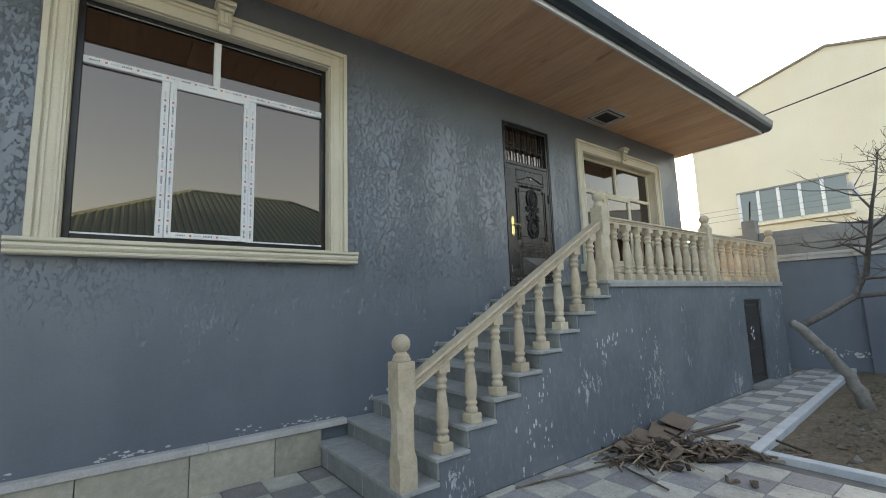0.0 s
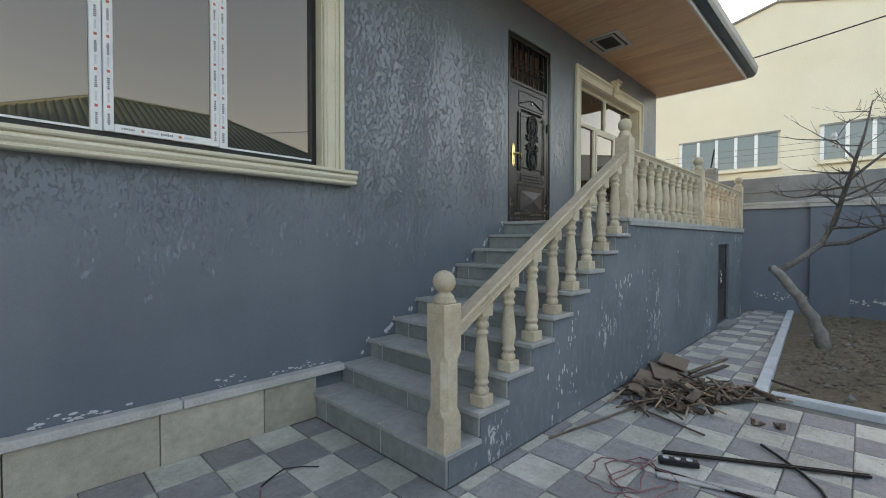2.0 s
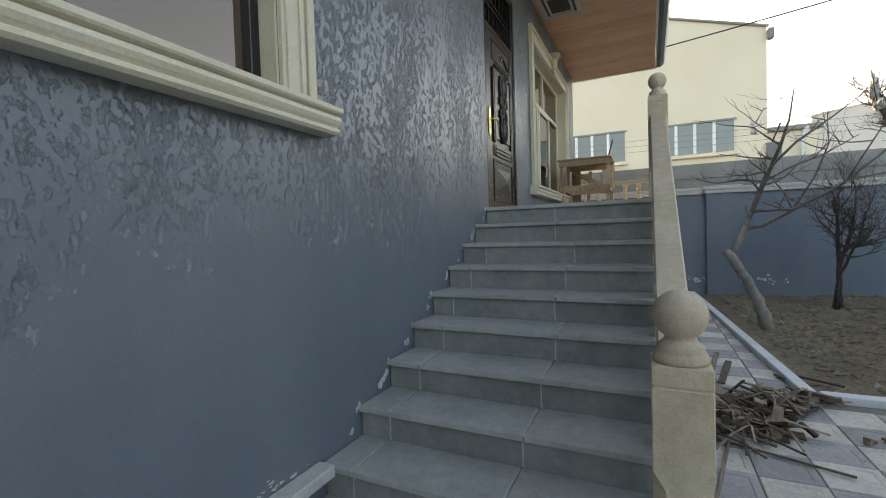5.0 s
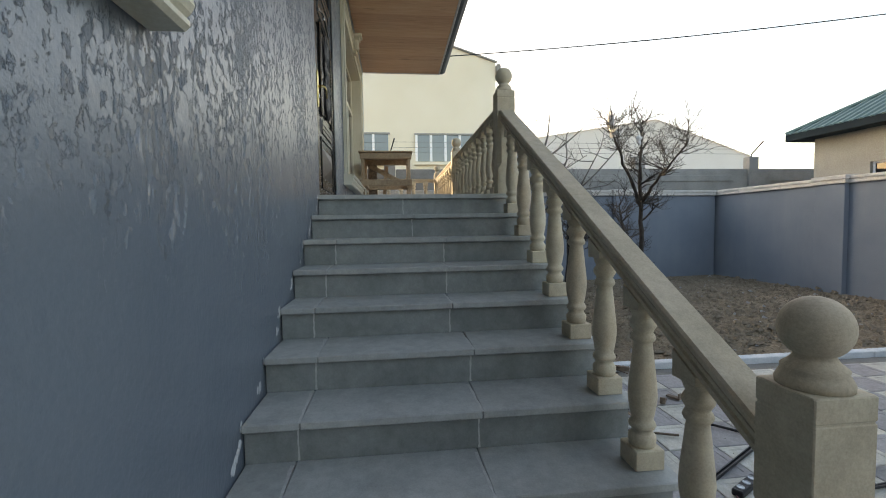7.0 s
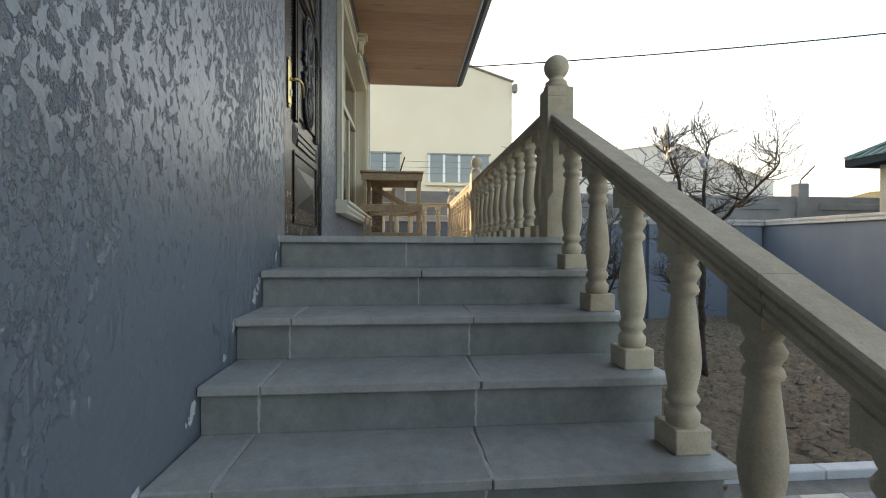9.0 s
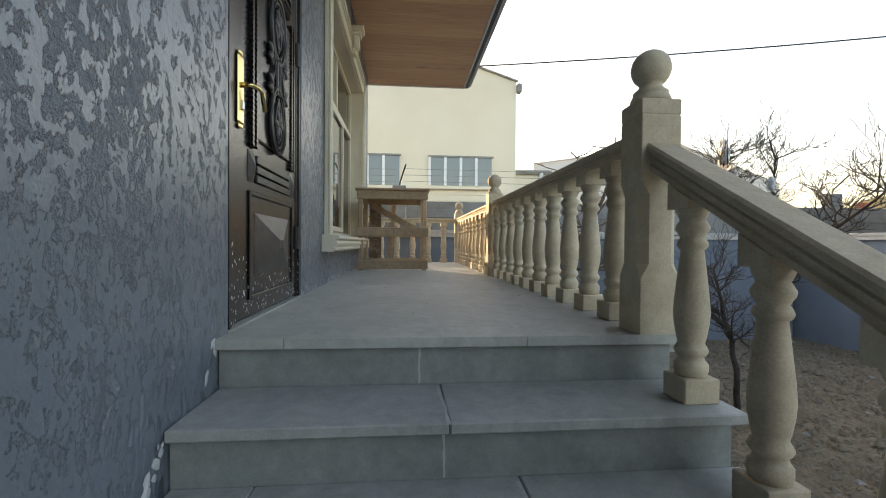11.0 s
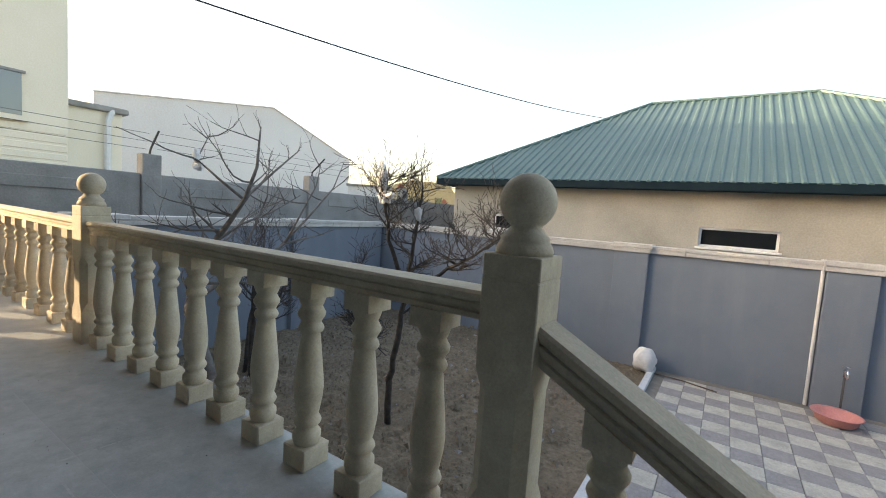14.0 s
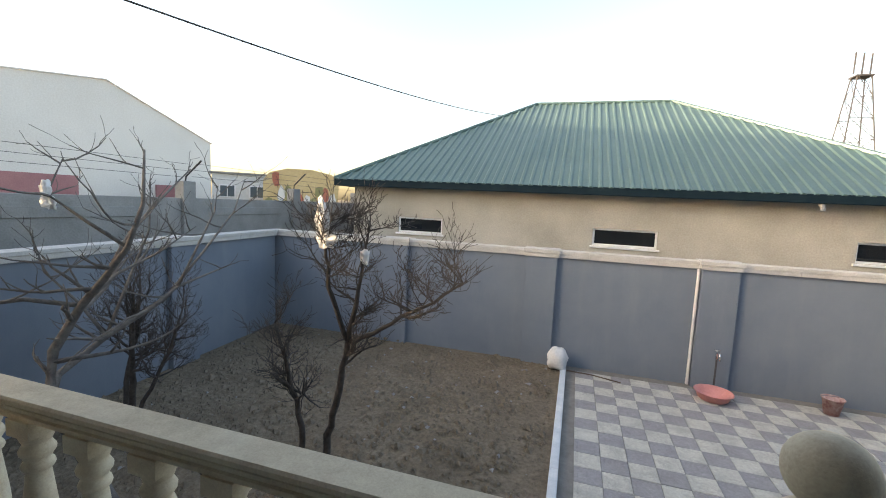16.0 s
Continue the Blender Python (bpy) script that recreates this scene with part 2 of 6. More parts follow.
M = dict(
    stucco=stucco_material(), flank=flaking_material(), fence=fence_blue_material(),
    limestone=stone_material("cream limestone", (0.49, 0.41, 0.295), (0.60, 0.515, 0.39), 0.25),
    trim=varied("cream painted moulding", (0.60, 0.55, 0.43), (0.69, 0.64, 0.52), 2.0, 0.6, 0.0008, 80),
    # besides dust, skylight is put into these: treads lighter, risers darker
    basalt=stone_material("dusty grey step stone, lit tone", (0.33, 0.345, 0.335), (0.41, 0.42, 0.405), 0.12, 0.6, 0.2),
    riser=stone_material("grey riser stone, shaded tone", (0.205, 0.222, 0.218), (0.285, 0.30, 0.293), 0.3, 0.55, 0.2),
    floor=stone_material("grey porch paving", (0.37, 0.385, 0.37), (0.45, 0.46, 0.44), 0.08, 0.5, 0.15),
    joint=varied("pale grout", (0.40, 0.41, 0.395), (0.52, 0.525, 0.51), 6, 0.85),
    plinth=stone_material("sawn plinth stone", (0.35, 0.328, 0.268), (0.45, 0.42, 0.345), 0.4),
    cap=varied("weathered coping", (0.42, 0.41, 0.39), (0.56, 0.55, 0.53), 3, 0.85, 0.003),
    light_tile=tile_material("light yard tile", (0.45, 0.445, 0.395), (0.59, 0.58, 0.52)),
    dark_tile=tile_material("dark yard tile", (0.235, 0.23, 0.235), (0.33, 0.322, 0.325)),
    mortar=varied("sandy joint", (0.15, 0.14, 0.125), (0.22, 0.21, 0.19), 5, 0.9, 0.003),
    kerb=varied("painted pale blue kerb", (0.47, 0.52, 0.55), (0.62, 0.65, 0.66), 5, 0.75, 0.002),
    dirt=dirt_material(), soffit=soffit_material(),
    soil_clod=varied("soil clod", (0.13, 0.104, 0.075), (0.225, 0.188, 0.14), 12, 0.95, 0.004),
    gutter=varied("dark blue gutter metal", (0.030, 0.045, 0.060), (0.055, 0.075, 0.095), 3, 0.4, 0, 40, 0.6),
    fascia=varied("white fascia strip", (0.55, 0.56, 0.56), (0.68, 0.68, 0.67), 4, 0.6),
    door=varied("dark brown door steel", (0.019, 0.018, 0.018), (0.032, 0.030, 0.030), 6, 0.26, 0.0004, 120, 0.3, 0.5),
    dull_door=varied("dusty dark steel", (0.05, 0.045, 0.045), (0.09, 0.08, 0.075), 9, 0.42, 0.001, 60, 0.3),
    brass=varied("polished brass", (0.65, 0.47, 0.18), (0.78, 0.60, 0.28), 8, 0.22, 0, 60, 1.0),
    steel=varied("chrome tap", (0.55, 0.55, 0.55), (0.75, 0.75, 0.75), 8, 0.2, 0, 60, 1.0),
    upvc=varied("white window profile", (0.70, 0.72, 0.75), (0.78, 0.79, 0.80), 3, 0.4, 0, 30),
    film=varied("dark printing on film", (0.16, 0.16, 0.20), (0.22, 0.22, 0.26), 30, 0.5, 0),
    film_red=varied("red printing on film", (0.50, 0.10, 0.08), (0.58, 0.16, 0.12), 30, 0.5, 0),
    film_grey=varied("grey printing on film", (0.50, 0.54, 0.58), (0.58, 0.61, 0.65), 30, 0.5, 0),
    glass=glass_material("bronze reflective glass", (0.010, 0.007, 0.006), 2.4, 0.12),
    brown_glass=glass_material("dark brown glass", (0.030, 0.019, 0.013), 1.75, 0.1),
    dark_glass=glass_material("dark window glass", (0.012, 0.014, 0.016), 1.5, 0.0),
    far_glass=glass_material("blue-grey window glass", (0.10, 0.13, 0.15), 1.7, 0.0),
    # the closed rooms' darkness is put into this plaster's colour
    room=varied("darkened plaster room", (0.10, 0.095, 0.09), (0.13, 0.12, 0.11), 2),
    concrete=varied("weathered concrete", (0.20, 0.20, 0.195), (0.31, 0.305, 0.295), 1.6, 0.9, 0.004, 35),
    cream_wall=varied("cream rendered wall", (0.70, 0.635, 0.50), (0.77, 0.71, 0.585), 0.35, 0.85, 0.003, 20),
    warehouse=varied("grey cladding", (0.62, 0.59, 0.565), (0.68, 0.65, 0.625), 0.2, 0.7, 0, 8),
    raw_plaster=varied("raw cement plaster", (0.31, 0.30, 0.265), (0.46, 0.44, 0.39), 0.7, 0.9, 0.004, 30),
    green_roof=varied("green roof sheet", (0.085, 0.145, 0.135), (0.115, 0.180, 0.168), 0.6, 0.42, 0, 20, 0.2),
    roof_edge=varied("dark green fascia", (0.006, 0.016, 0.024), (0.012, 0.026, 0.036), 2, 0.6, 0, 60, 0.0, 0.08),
    bark=varied("grey bark", (0.085, 0.078, 0.074), (0.17, 0.158, 0.148), 14, 0.9, 0.004, 70),
    pale_bark=varied("pale grey trunk bark", (0.20, 0.19, 0.175), (0.33, 0.31, 0.285), 12, 0.9, 0.004, 60),
    dark_bark=varied("dark bark", (0.040, 0.034, 0.031), (0.080, 0.069, 0.062), 16, 0.9, 0.003, 70),
    board=wood_material("rough pine board", (0.29, 0.205, 0.135), (0.43, 0.325, 0.225), "x"),
    scrap=wood_material("weathered scrap wood", (0.085, 0.058, 0.044), (0.25, 0.19, 0.14), "x", 0.8, 0.9),
    dark_scrap=wood_material("dark burnt scrap wood", (0.035, 0.025, 0.021), (0.10, 0.075, 0.06), "x", 0.8, 0.9),
    hardboard=varied("brown hardboard", (0.17, 0.125, 0.09), (0.23, 0.17, 0.125), 4, 0.7),
    black=varied("black painted steel", (0.018, 0.018, 0.020), (0.035, 0.035, 0.037), 8, 0.45, 0.0005, 60, 0.4),
    rubber=varied("black cable", (0.012, 0.012, 0.012), (0.022, 0.022, 0.022), 8, 0.5, 0),
    pink_wire=varied("dusty red wire", (0.22, 0.10, 0.11), (0.32, 0.16, 0.165), 12, 0.6, 0),
    basin=varied("pink plastic", (0.50, 0.20, 0.19), (0.60, 0.28, 0.26), 5, 0.45, 0),
    bucket=varied("dark red spattered plastic", (0.20, 0.040, 0.045), (0.48, 0.38, 0.36), 9, 0.55, 0),
    sack=varied("white plastic sack", (0.62, 0.63, 0.63), (0.74, 0.74, 0.73), 6, 0.45, 0.004, 25),
    rag=varied("white plastic scrap", (0.68, 0.69, 0.70), (0.80, 0.80, 0.80), 9, 0.5, 0.002, 30),
    salt=varied("flaked white plaster", (0.50, 0.52, 0.53), (0.64, 0.65, 0.66), 30, 0.9, 0.002, 90),
    tower=varied("galvanised lattice steel", (0.05, 0.05, 0.055), (0.08, 0.08, 0.085), 1, 0.7, 0, 10),
    maroon=varied("maroon sheet", (0.30, 0.13, 0.14), (0.36, 0.17, 0.175), 1, 0.6, 0, 10),
    tan=varied("tan camouflage sheet", (0.46, 0.34, 0.17), (0.56, 0.44, 0.25), 0.8, 0.7, 0, 10),
    olive=varied("olive camouflage sheet", (0.20, 0.20, 0.09), (0.26, 0.25, 0.13), 0.8, 0.7, 0, 10),
    rust=varied("red camouflage sheet", (0.34, 0.10, 0.07), (0.40, 0.15, 0.10), 0.8, 0.7, 0, 10),
)

# ---- building helpers ----


def box(bm, x0, y0, z0, x1, y1, z1, m=None):
    """An upright box, turned by m where given. Returns its vertices."""
    r = bmesh.ops.create_cube(bm, size=1.0)["verts"]
    bmesh.ops.scale(bm, vec=(x1 - x0, y1 - y0, z1 - z0), verts=r)
    bmesh.ops.translate(bm, vec=((x0 + x1) / 2, (y0 + y1) / 2, (z0 + z1) / 2), verts=r)
    if m is not None:
        bmesh.ops.transform(bm, matrix=m, verts=r)
    return r


def boxes(*dims, m=None, bevel=0.0):
    bm = bmesh.new()
    for d in dims:
        box(bm, *d, m=m)
    if bevel:
        bmesh.ops.bevel(bm, geom=bm.edges[:], offset=bevel, segments=1, affect="EDGES")
    return bm


def part(name, bm, material, parent=None, label="", smooth=False):
    """Links a bmesh as one mesh object, under a thing or a part where given."""
    me = bpy.data.meshes.new(name)
    bmesh.ops.recalc_face_normals(bm, faces=bm.faces[:])
    bm.to_mesh(me)
    bm.free()
    me.materials.append(M[material])
    if smooth:
        for p in me.polygons:
            p.use_smooth = True
    ob = new(name, me)
    if parent is not None:
        ob.parent = parent
        ob.matrix_parent_inverse = parent.matrix_basis.inverted()
    if label:
        ob["label"] = label
    return ob


def thing(name, label, category, at=(0, 0, 0), group="", kind=""):
    e = new(name)
    e.location = at
    e.empty_display_size = 0.1
    return tagged(e, label, category, group, kind)


def lathe(profile, n=20, at=(0, 0, 0)):
    """A turned solid from (radius, height) pairs."""
    bm = bmesh.new()
    rings = []
    for r, z in profile:
        rings.append([bm.verts.new((at[0] + r * math.cos(2 * math.pi * i / n), at[1] + r * math.sin(2 * math.pi * i / n), at[2] + z)) for i in range(n)])
    for a, b in zip(rings, rings[1:]):
        for i in range(n):
            bm.faces.new((a[i], a[(i + 1) % n], b[(i + 1) % n], b[i]))
    bm.faces.new(rings[0][::-1])
    bm.faces.new(rings[-1])
    return bm


def join(bm, other):
    me = bpy.data.meshes.new("tmp")
    other.to_mesh(me)
    other.free()
    bm.from_mesh(me)
    bpy.data.meshes.remove(me)
    return bm


def sweep_x(profile, x0, x1, shear=0.0):
    """A moulding: a closed (y, z) outline drawn from x0 to x1, rising by shear a metre."""
    bm = bmesh.new()
    a = [bm.verts.new((x0, y, z)) for y, z in profile]
    b = [bm.verts.new((x1, y, z + shear * (x1 - x0))) for y, z in profile]
    k = len(profile)
    for i in range(k):
        bm.faces.new((a[i], a[(i + 1) % k], b[(i + 1) % k], b[i]))
    bm.faces.new(a[::-1])
    bm.faces.new(b)
    return bm


def tube(bm, pts, radii, n=7):
    """A tapered round bar along the points."""
    pts = [Vector(p) for p in pts]
    rings = []
    for i, p in enumerate(pts):
        d = (pts[min(i + 1, len(pts) - 1)] - pts[max(i - 1, 0)]).normalized()
        side = d.cross(Vector((0.31, 0.17, 0.93)))
        if side.length < 0.05:
            side = d.cross(Vector((1, 0, 0)))
        side.normalize()
        up = side.cross(d)
        rings.append([bm.verts.new(p + (side * math.cos(2 * math.pi * k / n) + up * math.sin(2 * math.pi * k / n)) * radii[i]) for k in range(n)])
    for a, b in zip(rings, rings[1:]):
        for k in range(n):
            bm.faces.new((a[k], a[(k + 1) % n], b[(k + 1) % n], b[k]))
    bm.faces.new(rings[0][::-1])
    bm.faces.new(rings[-1])
    return bm


def bar(pts, r, n=7):
    return tube(bmesh.new(), pts, [r] * len(pts), n)


def wall_with_holes(x0, x1, z0, z1, y0, y1, holes):
    """A wall along x of some thickness, with openings (x0, x1, z0, z1) cut right through."""
    bm = bmesh.new()
    xs = sorted({x0, x1, *[h[0] for h in holes], *[h[1] for h in holes]})
    zs = sorted({z0, z1, *[h[2] for h in holes], *[h[3] for h in holes]})

    def solid(xa, xb, za, zb):
        cx, cz = (xa + xb) / 2, (za + zb) / 2
        return not any(h[0] < cx < h[1] and h[2] < cz < h[3] for h in holes)

    grid = {}
    for i in range(len(xs) - 1):
        for j in range(len(zs) - 1):
            grid[i, j] = solid(xs[i], xs[i + 1], zs[j], zs[j + 1])
    vs = {}

    def v(x, y, z):
        k = (round(x, 4), round(y, 4), round(z, 4))
        if k not in vs:
            vs[k] = bm.verts.new(k)
        return vs[k]

    for (i, j), s in grid.items():
        if not s:
            continue
        xa, xb, za, zb = xs[i], xs[i + 1], zs[j], zs[j + 1]
        bm.faces.new((v(xa, y0, za), v(xb, y0, za), v(xb, y0, zb), v(xa, y0, zb)))
        bm.faces.new((v(xa, y1, za), v(xa, y1, zb), v(xb, y1, zb), v(xb, y1, za)))
        if not grid.get((i - 1, j)):
            bm.faces.new((v(xa, y0, za), v(xa, y0, zb), v(xa, y1, zb), v(xa, y1, za)))
        if not grid.get((i + 1, j)):
            bm.faces.new((v(xb, y0, za), v(xb, y1, za), v(xb, y1, zb), v(xb, y0, zb)))
        if not grid.get((i, j - 1)):
            bm.faces.new((v(xa, y0, za), v(xa, y1, za), v(xb, y1, za), v(xb, y0, za)))
        if not grid.get((i, j + 1)):
            bm.faces.new((v(xa, y0, zb), v(xb, y0, zb), v(xb, y1, zb), v(xa, y1, zb)))
    return bm


def ring_frame(x0, x1, z0, z1, w, y0, y1, bevel=0.004):
    """A rectangular frame standing across y."""
    return boxes((x0, y0, z0, x0 + w, y1, z1), (x1 - w, y0, z0, x1, y1, z1), (x0 + w, y0, z0, x1 - w, y1, z0 + w), (x0 + w, y0, z1 - w, x1 - w, y1, z1), bevel=bevel)

# ---- the plan ----
HW = 4.44                 # face of the house wall
CY = 2.92                 # middle line of the balustrade
FLANK = 2.86              # face of the stair and porch flank
RISE, RUN, PORCH = 0.167, 0.300, 1.72
NOSE1 = 4.43              # nosing of the top step
HOUSE_END = 10.05
PORCH_END = 10.28
EAST = lambda y: 11.30 + (2.60 - y) * 0.077     # face of the garden's east wall, slightly askew
POST2, POST3, POST4 = 4.51, 7.30, 10.18
SOFFIT = 4.69
FENCE_Y, FENCE_X = -4.93, 11.88

# ---- ground ----
ground = part("ground", boxes((-600, -600, -0.30, 600, 600, -0.05)), "dirt")
tagged(ground, "bare brown soil reaching to the horizon", "ground", kind="structure")
bm = bmesh.new()
bmesh.ops.create_grid(bm, x_segments=190, y_segments=190, size=0.5)
gx0, gx1, gy0, gy1 = 5.06, 11.95, -4.93, 2.2
for v in bm.verts:
    v.co.x, v.co.y = gx0 + (v.co.x + 0.5) * (gx1 - gx0), gy0 + (v.co.y + 0.5) * (gy1 - gy0)
    p = Vector((v.co.x, v.co.y, 0))
    edge = min(v.co.x - gx0, gx1 - v.co.x, v.co.y - gy0, gy1 - v.co.y)
    v.co.z = -0.012 + min(1, max(0, edge - 0.3) * 2) * (0.05 * noise.noise(p * 0.9) + 0.045 * noise.noise(p * 3.1) + 0.032 * noise.noise(p * 9) + 0.014 * noise.noise(p * 22))
bed = part("garden_bed", bm, "dirt", smooth=True)
tagged(bed, "uneven bare garden soil inside the pale kerb", "soil", kind="structure")
base = part("pavement", boxes((-9, -4.93, -0.05, 5.0, HW, -0.012), (5.0, 1.7, -0.05, 11.45, 4.9, -0.03)), "mortar")
tagged(base, "checkered light and dark yard paving on sandy bedding", "pavement", kind="structure")

# ---- house ----
W1 = (-0.29, 1.87, 2.10, 4.18)      # large window's opening
W2 = (6.50, 8.98, 2.10, 4.10)       # porch window's opening
DR = (4.545, 5.60, PORCH, 4.22)      # door's opening
wall = part("wall_south", wall_with_holes(-9.0, HOUSE_END, 0.0, 4.72, HW, HW + 0.35, [W1, W2, DR]), "stucco")
tagged(wall, "slate-blue scratched stucco house wall", "wall", kind="structure")
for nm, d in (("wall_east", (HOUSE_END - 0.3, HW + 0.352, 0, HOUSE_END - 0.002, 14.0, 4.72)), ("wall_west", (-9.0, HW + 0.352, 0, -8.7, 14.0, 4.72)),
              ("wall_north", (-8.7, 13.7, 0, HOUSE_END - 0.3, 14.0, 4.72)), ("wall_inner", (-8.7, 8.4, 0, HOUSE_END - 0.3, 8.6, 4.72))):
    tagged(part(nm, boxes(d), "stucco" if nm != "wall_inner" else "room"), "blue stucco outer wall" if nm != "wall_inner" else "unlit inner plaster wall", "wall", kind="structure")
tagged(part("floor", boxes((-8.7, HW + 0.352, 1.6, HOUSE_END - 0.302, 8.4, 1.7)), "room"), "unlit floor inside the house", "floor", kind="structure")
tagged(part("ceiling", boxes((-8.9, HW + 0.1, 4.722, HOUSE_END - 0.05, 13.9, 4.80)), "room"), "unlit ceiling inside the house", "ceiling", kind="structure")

# eaves: varnished boards laid from the wall out to the gutter
bm = bmesh.new()
x = -9.3
while x < 10.24:
    w = min(0.262, 10.26 - x)
    box(bm, x, 2.86, SOFFIT, x + w - 0.002, HW - 0.003, SOFFIT + 0.02)
    x += 0.262
soffit = part("ceiling_eaves", bm, "soffit")
tagged(soffit, "varnished reddish wooden soffit boards under the eaves", "soffit", kind="structure")
roof = thing("roof", "dark metal roof edge with gutter above the soffit", "roof", (0, 2.8, 4.7), kind="structure")
bm = bmesh.new()
for vv, ff in ([[(-9.5, 2.70, 4.86), (10.42, 2.70, 4.86), (10.42, 8.5, 6.6), (-9.5, 8.5, 6.6)], None], [[(-9.5, 14.3, 4.86), (10.42, 14.3, 4.86), (10.42, 8.5, 6.6), (-9.5, 8.5, 6.6)], None]):
    lo = [bm.verts.new(p) for p in vv]
    hi = [bm.verts.new((p[0], p[1], p[2] + 0.06)) for p in vv]
    bm.faces.new(lo), bm.faces.new(hi[::-1])
    for i in range(4):
        bm.faces.new((lo[i], lo[(i + 1) % 4], hi[(i + 1) % 4], hi[i]))
part("roof_sheet", bm, "gutter", roof)
part("gable", boxes((10.20, 4.46, 4.722, 10.255, 13.9, 4.92)), "fascia", roof)
part("fascia", boxes((-9.4, 2.828, SOFFIT - 0.012, 10.29, 2.857, SOFFIT + 0.10), (10.262, 2.86, SOFFIT - 0.012, 10.29, HW + 2, SOFFIT + 0.10), bevel=0.003), "fascia", roof, "white fascia strip")
part("gutter", sweep_x([(2.825, 4.74), (2.76, 4.735), (2.70, 4.775), (2.675, 4.84), (2.662, 4.93), (2.70, 4.935), (2.72, 4.86), (2.825, 4.86)], -9.5, 10.42), "gutter", roof, "dark blue metal gutter")
part("verge", boxes((10.295, 2.83, 4.73, 10.43, HW + 2, 4.86), bevel=0.008), "gutter", roof)

# plinth of sawn stones with a coping
plinth = thing("plinth", "sawn stone plinth along the foot of the house wall", "plinth", (0, HW, 0), kind="structure")
x = 1.76
random.seed(4)
first = True
while x > -8.6:
    w = (0.44 if first else random.choice((0.68, 0.72, 0.75)))
    part("plinth_stone", boxes((x - w + 0.003, HW - 0.075, 0.0, x - 0.003, HW - 0.004, 0.345), bevel=0.003), "plinth", plinth)
    x -= w
    first = False
x = 2.02
while x > -8.6:
    w = random.choice((0.95, 1.1, 1.25))
    part("coping", boxes((x - w + 0.002, HW - 0.10, 0.347, x - 0.002, HW - 0.003, 0.405), bevel=0.006), "cap", plinth)
    x -= w

# ---- stairs and porch ----


def smear(a, b, w, side, depth, seed):
    """A ragged strip of grout rubbed over a joint, with a little depth."""
    rnd = random.Random(seed)
    a, b, side, depth = Vector(a), Vector(b), Vector(side), Vector(depth)
    bm = bmesh.new()
    rows = []
    for i in range(9):
        p = a.lerp(b, i / 8)
        l, r = w * rnd.uniform(0.25, 1.0), w * rnd.uniform(0.25, 1.0)
        rows.append([bm.verts.new(p + q) for q in (-side * l, side * r, side * r + depth * 0.004, -side * l + depth * 0.004)])
    for p, q in zip(rows, rows[1:]):
        for i in range(4):
            bm.faces.new((p[i], p[(i + 1) % 4], q[(i + 1) % 4], q[i]))
    bm.faces.new(rows[0]), bm.faces.new(rows[-1][::-1])
    return bm


stairs = thing("stairs", "grey stone steps rising along the blue house wall", "stairs", (1.8, 3.6, 0), kind="structure")
for k in range(10):                       # k = 0 is the lowest step
    xn, z = NOSE1 - (9 - k) * RUN, PORCH - (9 - k) * RISE
    zb = 0.0 if k == 0 else z - RISE
    y0, y1 = FLANK - 0.03, HW - 0.004
    shift = 0.02 * ((k * 3) % 4 - 1)      # the slabs' joints wander a little from step to step
    inner = [3.72 + shift] if k >= 8 else [3.50 + shift, 4.22 + shift]
    cuts = [y0, *inner, y1]
    for a, b in zip(cuts, cuts[1:]):
        if k < 9:
            if b < y1:
                part("grout", smear((xn - 0.0012, b, z + 0.0008), (xn + RUN, b + 0.012, z + 0.0008), 0.008, (0, 1, 0), (0, 0, -1), k), "joint", stairs)
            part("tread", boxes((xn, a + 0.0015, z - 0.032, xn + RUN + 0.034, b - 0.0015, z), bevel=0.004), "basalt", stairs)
    cuts = [FLANK + 0.002, *[q + 0.012 for q in inner], y1]
    for a, b in zip(cuts, cuts[1:]):
        if b < y1:
            part("grout", smear((xn + 0.0295, b, zb + 0.002), (xn + 0.0295, b, z - 0.036), 0.006, (0, 1, 0), (1, 0, 0), k + 20), "joint", stairs)
        # darker copy of the step stone, carrying the shade of upright faces
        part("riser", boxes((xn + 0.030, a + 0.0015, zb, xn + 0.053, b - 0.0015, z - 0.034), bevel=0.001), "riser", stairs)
    if k < 9:
        part("core", boxes((xn + 0.055, FLANK, 0.0, xn + RUN + 0.0545, HW - 0.006, z - 0.034)), "flank", stairs)
porch = thing("porch", "raised porch with flaking blue flank and grey paving", "porch", (7, 3.5, 0), kind="structure")
BD = (8.34, 9.12, 0.06, 1.42)
part("flank_wall", wall_with_holes(NOSE1 + 0.055, PORCH_END, 0.0, PORCH - 0.036, FLANK, FLANK + 0.2, [BD]), "flank", porch)
part("end_wall", boxes((PORCH_END - 0.2, FLANK + 0.202, 0, PORCH_END - 0.001, HW + 1.5, PORCH - 0.036)), "flank", porch)
part("fill", boxes((NOSE1 + 0.05, FLANK + 0.204, 0.0, 8.2, HW - 0.01, PORCH - 0.04), (9.25, FLANK + 0.204, 0.0, PORCH_END - 0.21, HW - 0.01, PORCH - 0.04), (8.2, FLANK + 0.9, 0.0, 9.25, HW - 0.01, PORCH - 0.04), (8.2, FLANK + 0.204, 1.5, 9.25, FLANK + 0.9, PORCH - 0.04)), "concrete", porch)
part("bedding", boxes((NOSE1 + 0.03, FLANK + 0.01, PORCH - 0.036, PORCH_END - 0.01, HW - 0.006, PORCH - 0.0003)), "joint", porch)
random.seed(9)
ys = [FLANK - 0.03, 3.40, 3.69, 4.22, HW - 0.003]
starts = [5.90, 4.62, 5.55, 4.62]
